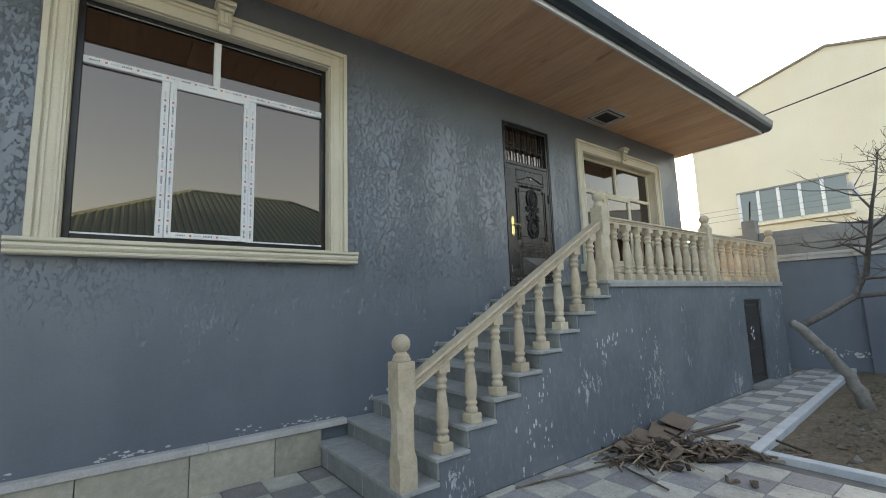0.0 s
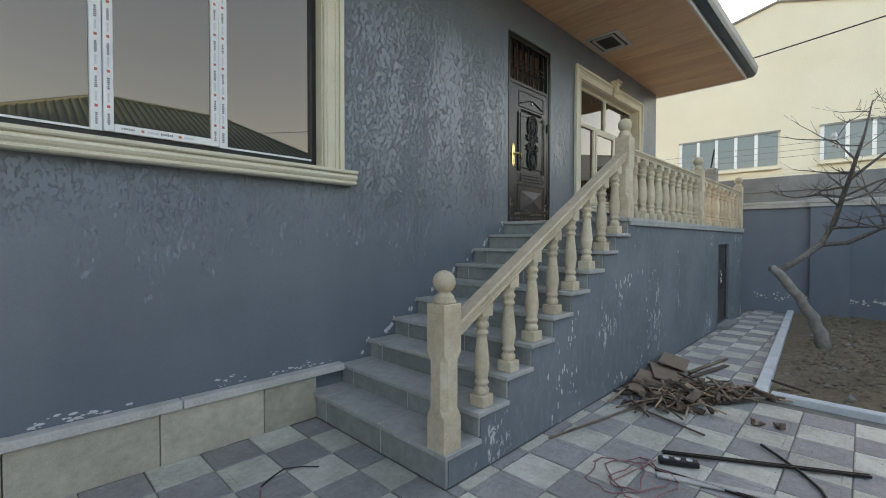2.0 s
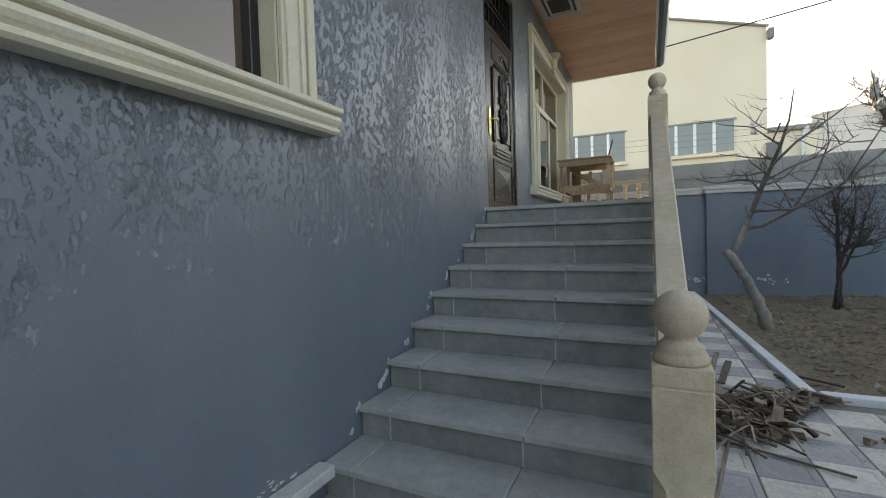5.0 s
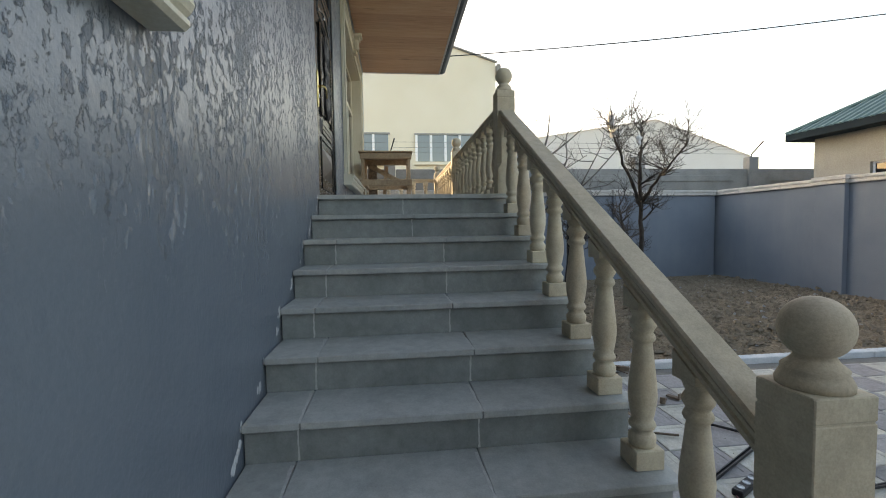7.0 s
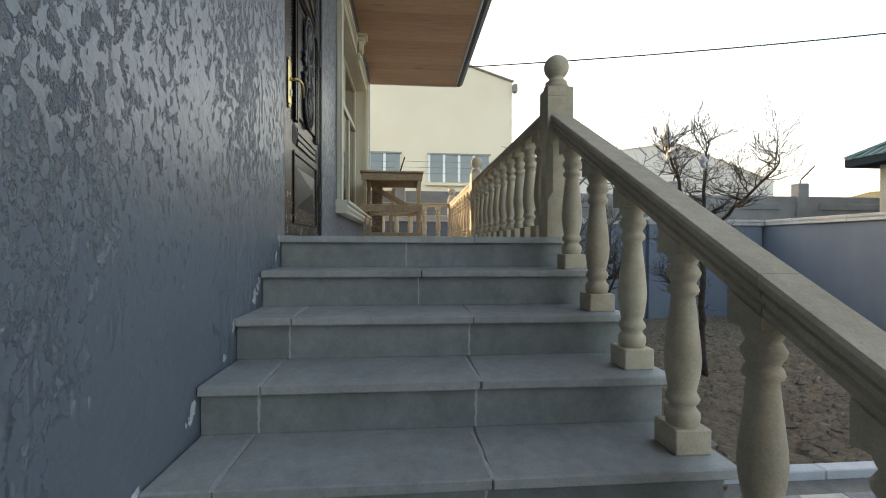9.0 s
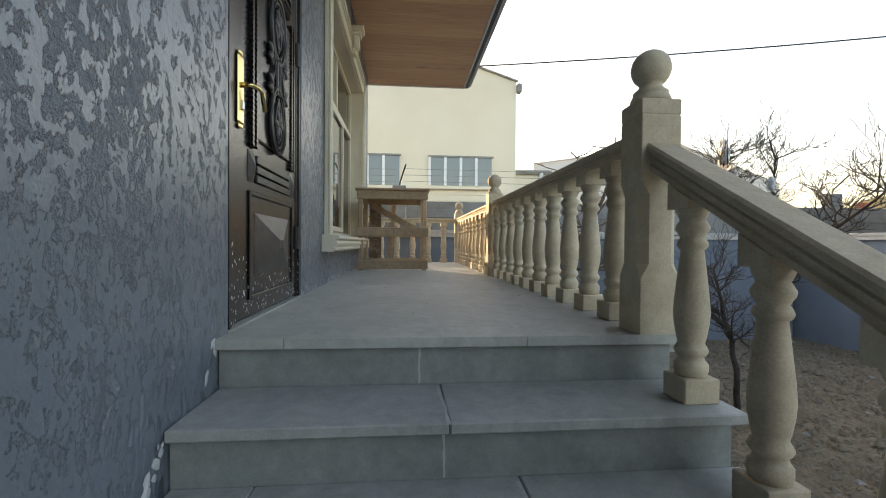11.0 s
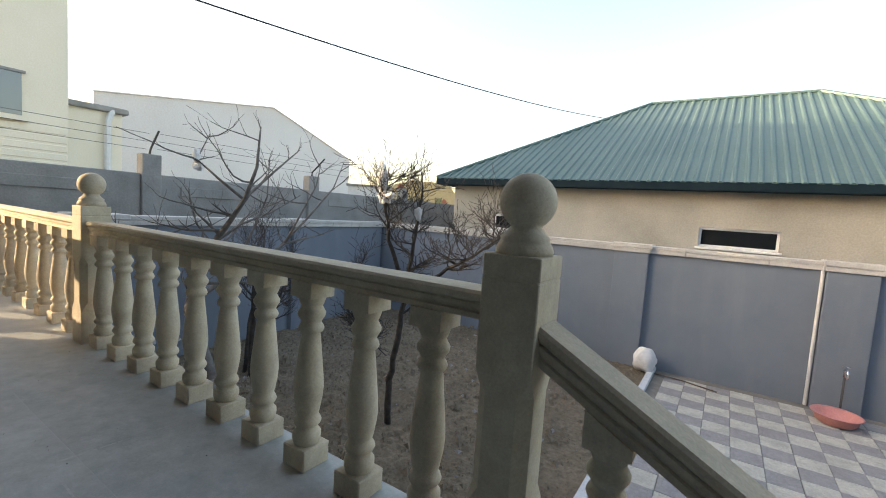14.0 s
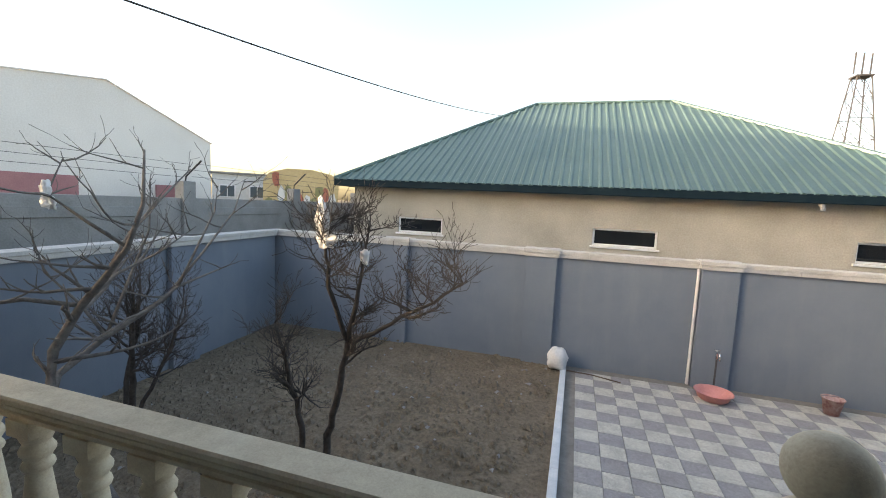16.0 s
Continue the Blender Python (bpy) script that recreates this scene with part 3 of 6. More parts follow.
for j, (a, b) in enumerate(zip(ys, ys[1:])):
    x, w = NOSE1, starts[j] - NOSE1
    while x < PORCH_END - 0.02:
        if PORCH_END + 0.02 - x - w < 0.25:
            w = PORCH_END + 0.02 - x
        part("slab", boxes((x, a + 0.0008, PORCH - 0.034, x + w - 0.0016, b - 0.0008, PORCH), bevel=0.0006), "floor", porch)
        x += w
        w = 0.75 + 0.1 * ((j + int(x * 3)) % 3)
part("coping", boxes((NOSE1 + 0.05, FLANK - 0.028, PORCH - 0.075, PORCH_END + 0.02, FLANK - 0.003, PORCH - 0.036)), "basalt", porch)

# store door in the flank
store = thing("door_2", "low dark steel store door in the porch flank", "door", (8.7, FLANK, 0.06), kind="structure")
part("door_frame", ring_frame(BD[0], BD[1], BD[2], BD[3], 0.05, FLANK + 0.03, FLANK + 0.09), "dull_door", store)
leaf = part("leaf", boxes((BD[0] + 0.052, FLANK + 0.045, BD[2] + 0.052, BD[1] - 0.052, FLANK + 0.075, BD[3] - 0.052), bevel=0.003), "dull_door", store)
for z0, z1 in ((0.18, 0.62), (0.70, 1.12), (1.17, 1.33)):
    part("panel", boxes((BD[0] + 0.12, FLANK + 0.033, z0, BD[1] - 0.12, FLANK + 0.044, z1), bevel=0.01), "dull_door", leaf)
part("door_handle", bar([(BD[0] + 0.11, FLANK + 0.044, 0.86), (BD[0] + 0.11, FLANK - 0.005, 0.86), (BD[0] + 0.23, FLANK - 0.008, 0.855)], 0.011), "steel", leaf)
for z in (0.80, 0.92):
    part("scroll", bar([(8.66 + 0.05 * math.cos(a * 0.5), FLANK + 0.028, z + 0.05 * math.sin(a * 0.5)) for a in range(13)], 0.008, 5), "steel", leaf)
part("threshold", boxes((BD[0] - 0.06, FLANK - 0.16, 0.0, BD[1] + 0.02, FLANK + 0.03, 0.058), bevel=0.006), "concrete", store)

# ---- balustrades of turned limestone ----
BAL = [(0.044, 0.075), (0.050, 0.080), (0.055, 0.10), (0.055, 0.118), (0.045, 0.130), (0.040, 0.142), (0.050, 0.152), (0.055, 0.162), (0.050, 0.174), (0.042, 0.186),
       (0.047, 0.205), (0.055, 0.25), (0.058, 0.285), (0.055, 0.33), (0.047, 0.40), (0.039, 0.47), (0.036, 0.492), (0.046, 0.500), (0.050, 0.510), (0.046, 0.522), (0.038, 0.532),
       (0.044, 0.545), (0.052, 0.556), (0.054, 0.568), (0.047, 0.58), (0.040, 0.592), (0.046, 0.603), (0.052, 0.62), (0.054, 0.632)]


def baluster_mesh(height, slope=0.0):
    bm = lathe([(r * 0.9, z / 0.632 * (height - 0.052)) for r, z in BAL], 20)
    join(bm, boxes((-0.057, -0.057, 0.0, 0.057, 0.057, 0.076), bevel=0.004))
    top = bmesh.new()
    vs = box(top, -0.052, -0.052, height - 0.056, 0.052, 0.052, height)
    for v in vs:
        if v.co.z > height - 0.03:
            v.co.z += slope * v.co.x
    join(bm, top)
    me = bpy.data.meshes.new("baluster")
    bmesh.ops.recalc_face_normals(bm, faces=bm.faces[:])
    bm.to_mesh(me)
    bm.free()
    me.materials.append(M["limestone"])
    for p in me.polygons:
        p.use_smooth = len(p.vertices) == 4 and min(abs(abs(q) - 1) for q in p.normal) > 0.0004 and 0.079 < p.center.z < height - 0.058
    return me


def place(name, me, parent, at, turn=0.0):
    ob = new(name, me)
    ob.parent = parent
    ob.matrix_parent_inverse = parent.matrix_basis.inverted()
    ob.matrix_basis = pose(*at, 0, 0, turn)
    return ob


def newel(parent, x, y, z, height, ball=True):
    """A square post with chamfered shaft, cap block, neck and ball."""
    h = 0.074
    c = 0.032                      # the shaft's corners are cut between two square blocks
    levels = [(0.0, 0.003, 1.0), (0.20, 0.003, 1.0), (0.25, c, 0.985), (height - 0.34, c, 0.985), (height - 0.29, 0.003, 1.0), (height - 0.062, 0.003, 1.0), (height - 0.059, 0.004, 0.975), (height - 0.055, 0.004, 0.975), (height - 0.052, 0.003, 1.0), (height - 0.003, 0.003, 1.0), (height, 0.006, 0.97)]
    bm = bmesh.new()
    rings = []
    for zz, cc, f in levels:
        out = [(-h + cc, -h), (h - cc, -h), (h, -h + cc), (h, h - cc), (h - cc, h), (-h + cc, h), (-h, h - cc), (-h, -h + cc)]
        rings.append([bm.verts.new((p[0] * f, p[1] * f, zz)) for p in out])
    for a, b in zip(rings, rings[1:]):
        for i in range(8):
            bm.faces.new((a[i], a[(i + 1) % 8], b[(i + 1) % 8], b[i]))
    bm.faces.new(rings[0][::-1]), bm.faces.new(rings[-1])
    bmesh.ops.translate(bm, vec=(x, y, z), verts=bm.verts[:])
    post = part("newel_post", bm, "limestone", parent)
    prof = [(0.070, 0.0), (0.071, 0.012), (0.066, 0.024), (0.060, 0.034), (0.062, 0.042), (0.050, 0.052), (0.043, 0.060)]
    prof += [(0.070 * math.sin(a), 0.129 - 0.070 * math.cos(a)) for a in [0.56 + 0.17 * i for i in range(15)]] + [(0.004, 0.1985)]
    part("ball_finial", lathe(prof, 24, (x, y, z + height)), "limestone", post, smooth=True)
    return post


RAIL = [(-0.044, 0.0), (-0.044, 0.014), (-0.036, 0.018), (-0.036, 0.026), (-0.046, 0.029), (-0.046, 0.038), (-0.040, 0.042), (-0.054, 0.050), (-0.057, 0.056), (-0.057, 0.066), (-0.050, 0.074), (0.050, 0.074), (0.057, 0.066), (0.057, 0.056), (0.054, 0.050), (0.040, 0.042), (0.046, 0.038), (0.046, 0.029), (0.036, 0.026), (0.036, 0.018), (0.044, 0.014), (0.044, 0.0)]
SLOPE = RISE / RUN
stair_rail = thing("stair_balustrade", "cream limestone stair balustrade with turned balusters and ball posts", "balustrade", (1.85, CY, PORCH - 9 * RISE), group="balustrades")
newel(stair_rail, 1.805, CY, PORCH - 9 * RISE, 0.885)
sloped = baluster_mesh(0.655, SLOPE)
for k in range(1, 9):
    xn, z = NOSE1 - (9 - k) * RUN, PORCH - (9 - k) * RISE
    place("baluster", sloped, stair_rail, (xn + 0.135, CY, z))
z_at = lambda x: PORCH - RISE + 0.655 + SLOPE * (x - (NOSE1 - RUN + 0.135))
for xa, xb in ((1.88, 3.02), (3.023, 4.435)):
    part("handrail", sweep_x([(CY + y, z_at(xa) + z * 1.3) for y, z in RAIL], xa, xb, SLOPE), "limestone", stair_rail)
porch_rail = thing("porch_balustrade", "cream limestone porch balustrade with turned balusters and ball posts", "balustrade", (7, CY, PORCH), group="balustrades")
newel(porch_rail, POST2, CY, PORCH, 0.838)
newel(porch_rail, POST3, CY, PORCH, 0.825)
newel(porch_rail, POST4, CY, PORCH, 0.825)
level = baluster_mesh(0.663)
for a, b, n in ((POST2, POST3, 10), (POST3, POST4, 9)):
    for i in range(n):
        place("baluster", level, porch_rail, (a + (0.25 + 0.261 * i if n == 10 else (b - a) * (i + 1) / (n + 1)), CY, PORCH))
    part("handrail", sweep_x([(CY + y, PORCH + 0.663 + z) for y, z in RAIL], a + 0.075, b - 0.075), "limestone", porch_rail)
end_rail = thing("end_balustrade", "short cream limestone balustrade closing the porch end", "balustrade", (POST4, 3.7, PORCH), group="balustrades")
for i in range(5):
    place("baluster", level, end_rail, (POST4, CY + 0.26 * (i + 1), PORCH), 90)
bm = sweep_x([(y, PORCH + 0.663 + z) for y, z in RAIL], CY + 0.075, HW - 0.003)
bmesh.ops.transform(bm, matrix=Matrix(((0, 1, 0, POST4), (1, 0, 0, 0), (0, 0, 1, 0), (0, 0, 0, 1))), verts=bm.verts[:])
part("handrail", bm, "limestone", end_rail)

# ---- windows ----


def sash(parent, x0, x1, z0, z1, y, w=0.055, profile="upvc", glazing="glass"):
    """A framed pane."""
    s = part("sash", ring_frame(x0, x1, z0, z1, w, y, y + 0.05), profile, parent)
    part("pane", boxes((x0 + w - 0.01, y + 0.022, z0 + w - 0.01, x1 - w + 0.01, y + 0.034, z1 - w + 0.01)), glazing, s)
    return s


def printed(parent, x0, x1, z0, z1, y, seed):
    """Bars of print on a strip of film, too small to read."""
    random.seed(seed)
    dark, red, grey = bmesh.new(), bmesh.new(), bmesh.new()
    upright = (z1 - z0) > (x1 - x0)
    s, e = (z0, z1) if upright else (x0, x1)
    mid = (x0 + x1) / 2 if upright else (z0 + z1) / 2
    t, i = s + 0.03, 0
    while t < e - 0.14:
        for bm, a, b, half in ((dark, t, t + 0.075, 0.008), (red, t + 0.105, t + 0.122, 0.008), (grey, t + 0.14, t + 0.20, 0.005)):
            b = min(b, e - 0.01)
            if b <= a:
                continue
            pieces = 6 if bm is dark else 1
            for q in range(pieces):
                a1 = a + (b - a) * q / pieces
                b1 = a + (b - a) * (q + 0.7) / pieces if pieces > 1 else b
                hh = half * (0.6 + 0.4 * random.random()) if pieces > 1 else half
                if upright:
                    box(bm, mid - hh, y - 0.0015, a1, mid + hh, y, b1)
                else:
                    box(bm, a1, y - 0.0015, mid - hh, b1, y, mid + hh)
        t += 0.215 + 0.01 * random.random()
    for bm, m in ((dark, "film"), (red, "film_red"), (grey, "film_grey")):
        if bm.verts:
            part("film_print", bm, m, parent)
        else:
            bm.free()


SILL = [(0.0, 0.0), (-0.085, 0.0), (-0.098, 0.012), (-0.098, 0.026), (-0.088, 0.032), (-0.102, 0.045), (-0.112, 0.062), (-0.108, 0.080), (-0.095, 0.088), (-0.118, 0.094), (-0.125, 0.102), (-0.125, 0.122), (0.0, 0.128)]


def surround(parent, hole, sill_z, keystone=True, band=0.185):
    """Cream moulded trim round a window opening: sill, two jambs, head and a bracket."""
    x0, x1, z0, z1 = hole
    b = band
    part("sill", sweep_x([(HW - 0.002 + y, sill_z + z) for y, z in SILL], x0 - b - 0.09, x1 + b + 0.09), "trim", parent)
    for a, c, nm in ((x0 - b, x0, "jamb"), (x1, x1 + b, "jamb")):
        bm = boxes((a, HW - 0.030, z0, c, HW - 0.002, z1 + b), bevel=0.003)
        out, inn = (a, c) if a < x0 else (c, a)
        s = 1 if a < x0 else -1
        join(bm, boxes((min(out, out + s * 0.045), HW - 0.052, z0, max(out, out + s * 0.045), HW - 0.031, z1 + b), bevel=0.005))
        join(bm, boxes((min(out + s * 0.06, out + s * 0.085), HW - 0.043, z0, max(out + s * 0.06, out + s * 0.085), HW - 0.031, z1 + b - 0.06), bevel=0.004))
        join(bm, boxes((min(inn - s * 0.02, inn - s * 0.045), HW - 0.040, z0, max(inn - s * 0.02, inn - s * 0.045), HW - 0.031, z1 + 0.02), bevel=0.004))
        part(nm, bm, "trim", parent)
    bm = boxes((x0 + 0.001, HW - 0.030, z1, x1 - 0.001, HW - 0.002, z1 + b), bevel=0.003)
    join(bm, boxes((x0 - b + 0.046, HW - 0.052, z1 + b - 0.045, x1 + b - 0.046, HW - 0.031, z1 + b), bevel=0.005))
    join(bm, boxes((x0 - 0.06, HW - 0.043, z1 + b - 0.085, x1 + 0.06, HW - 0.031, z1 + b - 0.06), bevel=0.004))
    part("head", bm, "trim", parent)
    if keystone:
        c = (x0 + x1) / 2
        bm = boxes((c - 0.085, HW - 0.16, z1 + b + 0.035, c + 0.085, HW - 0.002, z1 + b + 0.08), (c - 0.07, HW - 0.13, z1 + b - 0.01, c + 0.07, HW - 0.002, z1 + b + 0.034), (c - 0.058, HW - 0.10, z1 + 0.03, c + 0.058, HW - 0.054, z1 + b - 0.012), (c - 0.052, HW - 0.075, z1 - 0.03, c + 0.052, HW - 0.031, z1 + 0.029), bevel=0.006)
        for q in (-0.036, 0.0, 0.036):
            join(bm, boxes((c + q - 0.011, HW - 0.112, z1 + 0.045, c + q + 0.011, HW - 0.099, z1 + b - 0.02), bevel=0.003))
        part("bracket", bm, "trim", parent)
    # plastered reveal
    bm = boxes((x0 - 0.0, HW - 0.001, z0, x0 + 0.012, HW + 0.16, z1), (x1 - 0.012, HW - 0.001, z0, x1, HW + 0.16, z1), (x0 + 0.012, HW - 0.001, z1 - 0.012, x1 - 0.012, HW + 0.16, z1), (x0 + 0.012, HW - 0.001, z0, x1 - 0.012, HW + 0.16, z0 + 0.012))
    part("reveal", bm, "trim", parent)


win1 = thing("window_1", "large bronze-glazed window in white frames with cream moulded surround", "window", (0.75, HW, 2.1), kind="structure")
surround(win1, W1, 1.968)
x0, x1, z0, z1 = W1[0] + 0.012, W1[1] - 0.012, W1[2] + 0.012, W1[3] - 0.012
yf = HW + 0.09
zt = 3.635                                   # the transom
part("window_frame", ring_frame(x0, x1, z0, z1, 0.05, yf, yf + 0.07), "door", win1, "bronze outer window frame")
part("transom", boxes((x0 + 0.05, yf - 0.006, zt - 0.035, x1 - 0.05, yf + 0.06, zt + 0.03), bevel=0.004), "upvc", win1)
part("mullion", boxes((0.735, yf - 0.006, zt + 0.031, 0.795, yf + 0.06, z1 - 0.05), bevel=0.004), "upvc", win1)
for a in (0.325, 1.065):
    part("mullion", boxes((a, yf - 0.006, z0 + 0.05, a + 0.062, yf + 0.06, zt - 0.036), bevel=0.004), "upvc", win1)
part("bottom_bead", boxes((x0 + 0.05, yf - 0.004, z0 + 0.05, 0.324, yf + 0.02, z0 + 0.064), (1.128, yf - 0.004, z0 + 0.05, x1 - 0.05, yf + 0.02, z0 + 0.064)), "upvc", win1)
for a, b, c, d in ((x0 + 0.04, 0.33, z0 + 0.04, zt - 0.03), (1.12, x1 - 0.04, z0 + 0.04, zt - 0.03), (x0 + 0.04, 0.74, zt + 0.02, z1 - 0.04), (0.79, x1 - 0.04, zt + 0.02, z1 - 0.04)):
    part("pane", boxes((a, yf + 0.030, c, b, yf + 0.042, d)), "glass", win1)
mid = sash(win1, 0.39, 1.062, z0 + 0.052, zt - 0.038, yf - 0.022, 0.052)
printed(mid, 0.39, 0.442, z0 + 0.06, zt - 0.05, yf - 0.0225, 1)
printed(mid, 1.010, 1.062, z0 + 0.06, zt - 0.05, yf - 0.0225, 2)
printed(mid, 0.45, 1.0, z0 + 0.055, z0 + 0.104, yf - 0.0225, 3)
printed(win1, 0.325, 0.387, z0 + 0.06, zt - 0.05, yf - 0.0065, 4)
printed(win1, 1.065, 1.127, z0 + 0.06, zt - 0.05, yf - 0.0065, 5)
printed(win1, x0 + 0.06, x1 - 0.06, zt - 0.03, zt + 0.03, yf - 0.0065, 6)
part("top_frame", boxes((x0 + 0.05, yf + 0.001, z1 - 0.05, x1 - 0.05, yf + 0.02, z1 - 0.036)), "upvc", win1)

yf = HW + 0.13
win2 = thing("window_2", "bronze-glazed porch window in cream frames with moulded surround", "window", (7.7, HW, 2.1), kind="structure")
surround(win2, W2, 1.972)
x0, x1, z0, z1 = W2[0] + 0.012, W2[1] - 0.012, W2[2] + 0.012, W2[3] - 0.012
zt = 3.46
part("window_frame", ring_frame(x0, x1, z0, z1, 0.045, yf, yf + 0.07), "trim", win2)
part("transom", boxes((x0 + 0.045, yf - 0.006, zt - 0.03, x1 - 0.045, yf + 0.06, zt + 0.03), bevel=0.004), "trim", win2)
part("mullion", boxes((7.71, yf - 0.006, zt + 0.031, 7.77, yf + 0.06, z1 - 0.045), bevel=0.004), "trim", win2)
for a in (7.28, 8.13):
    part("mullion", boxes((a, yf - 0.006, z0 + 0.045, a + 0.06, yf + 0.06, zt - 0.031), bevel=0.004), "trim", win2)
for a, b, c, d in ((x0 + 0.04, 7.285, z0 + 0.04, zt - 0.025), (8.185, x1 - 0.04, z0 + 0.04, zt - 0.025), (x0 + 0.04, 7.715, zt + 0.02, z1 - 0.04), (7.765, x1 - 0.04, zt + 0.02, z1 - 0.04)):
    part("pane", boxes((a, yf + 0.030, c, b, yf + 0.042, d)), "brown_glass", win2)
sash(win2, 7.343, 8.127, z0 + 0.047, zt - 0.033, yf - 0.02, 0.05, "trim", "brown_glass")

# ---- entrance door: dark steel with a barred fanlight and wrought scrolls ----
door = thing("door_1", "dark brown embossed steel entrance door with wrought scrolls", "door", (5.07, HW, PORCH), kind="structure")
dx0, dx1, dz0, dz1 = DR
dt = 3.57                                   # top of the leaf
fy = HW + 0.012
bm = boxes((dx0, fy, dz0, dx0 + 0.07, fy + 0.11, dz1), (dx1 - 0.07, fy, dz0, dx1, fy + 0.11, dz1), (dx0 + 0.07, fy, dz1 - 0.07, dx1 - 0.07, fy + 0.11, dz1), (dx0 + 0.07, fy, dt, dx1 - 0.07, fy + 0.11, dt + 0.05), bevel=0.006)
join(bm, boxes((dx0 + 0.02, fy - 0.008, dz0, dx0 + 0.035, fy - 0.001, dz1 - 0.02), (dx1 - 0.035, fy - 0.008, dz0, dx1 - 0.02, fy - 0.001, dz1 - 0.02), (dx0 + 0.036, fy - 0.008, dz1 - 0.035, dx1 - 0.036, fy - 0.001, dz1 - 0.02)))
part("door_frame", bm, "door", door)
fan = part("fanlight", boxes((dx0 + 0.07, fy + 0.07, dt + 0.05, dx1 - 0.07, fy + 0.09, dz1 - 0.07)), "glass", door, "dark pane behind bars")
for i in range(7):
    xb = dx0 + 0.07 + (dx1 - dx0 - 0.14) * (i + 0.5) / 7
    part("bar", boxes((xb - 0.008, fy + 0.03, dt + 0.05, xb + 0.008, fy + 0.046, dz1 - 0.07)), "door", fan)
    part("scroll", bar([(xb + 0.028 * math.sin(q * 0.7), fy + 0.025, dt + 0.12 + 0.022 * q) for q in range(10)], 0.006, 5), "door", fan)
for z in (dt + 0.27, dt + 0.33):
    part("crossbar", boxes((dx0 + 0.07, fy + 0.022, z, dx1 - 0.07, fy + 0.029, z + 0.014)), "door", fan)
lx0, lx1, ly = dx0 + 0.072, dx1 - 0.072, fy + 0.006
leaf = part("leaf", boxes((lx0, ly, dz0 + 0.012, lx1, ly + 0.05, dt - 0.002), bevel=0.004), "door", door)
cx = (lx0 + lx1) / 2


def beads(parent, x, z0, z1):
    """A rope moulding, as a row of slanted beads."""
    bm = bmesh.new()
    k = int((z1 - z0) / 0.021)
    for i in range(k):
        z = z0 + (i + 0.5) * (z1 - z0) / k
        box(bm, -0.011, -0.012, -0.0085, 0.011, 0.004, 0.0085, m=pose(x, ly - 0.006, z, 0, 30, 0))
    part("rope_moulding", bm, "door", parent)


P0, P1 = 4.83, 5.41                         # panel's width
cx = (P0 + P1) / 2
part("raised_panel", boxes((P0, ly - 0.010, 2.470, P1, ly - 0.001, 3.170), bevel=0.008), "door", leaf)
for s in (P0 - 0.03, P0 + 0.015, P1 - 0.015, P1 + 0.03):
    beads(leaf, s, 2.430, 3.210)
for z0, z1 in ((2.290, 2.410), (3.230, 3.270)):
    bm = bmesh.new()
    for i in range(3):
        zz = z0 + (z1 - z0) * i / 3
        box(bm, P0 + 0.03, ly - 0.012, zz, P1 - 0.03, ly - 0.001, zz + (z1 - z0) / 3 - 0.008)
    bmesh.ops.bevel(bm, geom=bm.edges[:], offset=0.003, segments=1, affect="EDGES")
    part("flutes", bm, "door", leaf)
for x in (P0 - 0.015, P1 + 0.015):
    bm = bmesh.new()
    vs = [bm.verts.new(p) for p in ((x - 0.035, ly - 0.001, 2.285), (x + 0.035, ly - 0.001, 2.285), (x + 0.035, ly - 0.001, 2.415), (x - 0.035, ly - 0.001, 2.415))]
    top = bm.verts.new((x, ly - 0.022, 2.350))
    for i in range(4):
        bm.faces.new((vs[i], vs[(i + 1) % 4], top))
    part("corner_block", bm, "dull_door", leaf)
part("lower_panel", ring_frame(P0 - 0.045, P1 + 0.045, 1.80, 2.25, 0.02, ly - 0.009, ly - 0.001), "door", leaf)
bm = bmesh.new()
vs = [bm.verts.new(p) for p in ((P0 + 0.03, ly - 0.001, 1.90), (P1 - 0.03, ly - 0.001, 1.90), (P1 - 0.03, ly - 0.001, 2.16), (P0 + 0.03, ly - 0.001, 2.16))]
ins = [bm.verts.new(p) for p in ((cx - 0.03, ly - 0.04, 2.01), (cx + 0.03, ly - 0.04, 2.01), (cx + 0.03, ly - 0.04, 2.05), (cx - 0.03, ly - 0.04, 2.05))]
for i in range(4):
    bm.faces.new((vs[i], vs[(i + 1) % 4], ins[(i + 1) % 4], ins[i]))
bm.faces.new(ins)
part("pyramid_panel", bm, "dull_door", leaf)
part("top_panel", ring_frame(P0 - 0.02, P1 + 0.02, 3.290, 3.510, 0.014, ly - 0.009, ly - 0.001), "door", leaf)
part("arch_line", bar([(P0 + (P1 - P0) * i / 16, ly - 0.006, 3.340 + 0.075 * math.sin(math.pi * i / 16) ** 2) for i in range(17)], 0.007, 5), "door", leaf)
part("peephole", lathe([(0.016, 0), (0.016, 0.012), (0.008, 0.016)], 12, (0, 0, 0)), "steel", leaf).matrix_basis = pose(cx, ly, 3.38, 90, 0, 0)


def curl(parent, pts, r=0.0085):
    part("scroll", bar([(x, ly - 0.022, z) for x, z in pts], r, 6), "black", parent)


def leaf_at(x, z, turn, k=1.0):
    bm = bmesh.new()
    bmesh.ops.create_icosphere(bm, subdivisions=2, radius=0.021 * k)
    bmesh.ops.scale(bm, vec=(1.5, 0.45, 0.85), verts=bm.verts[:])
    bmesh.ops.transform(bm, matrix=pose(x, ly - 0.024, z, 0, turn, 0), verts=bm.verts[:])
    part("rose_leaf", bm, "black", leaf, "")


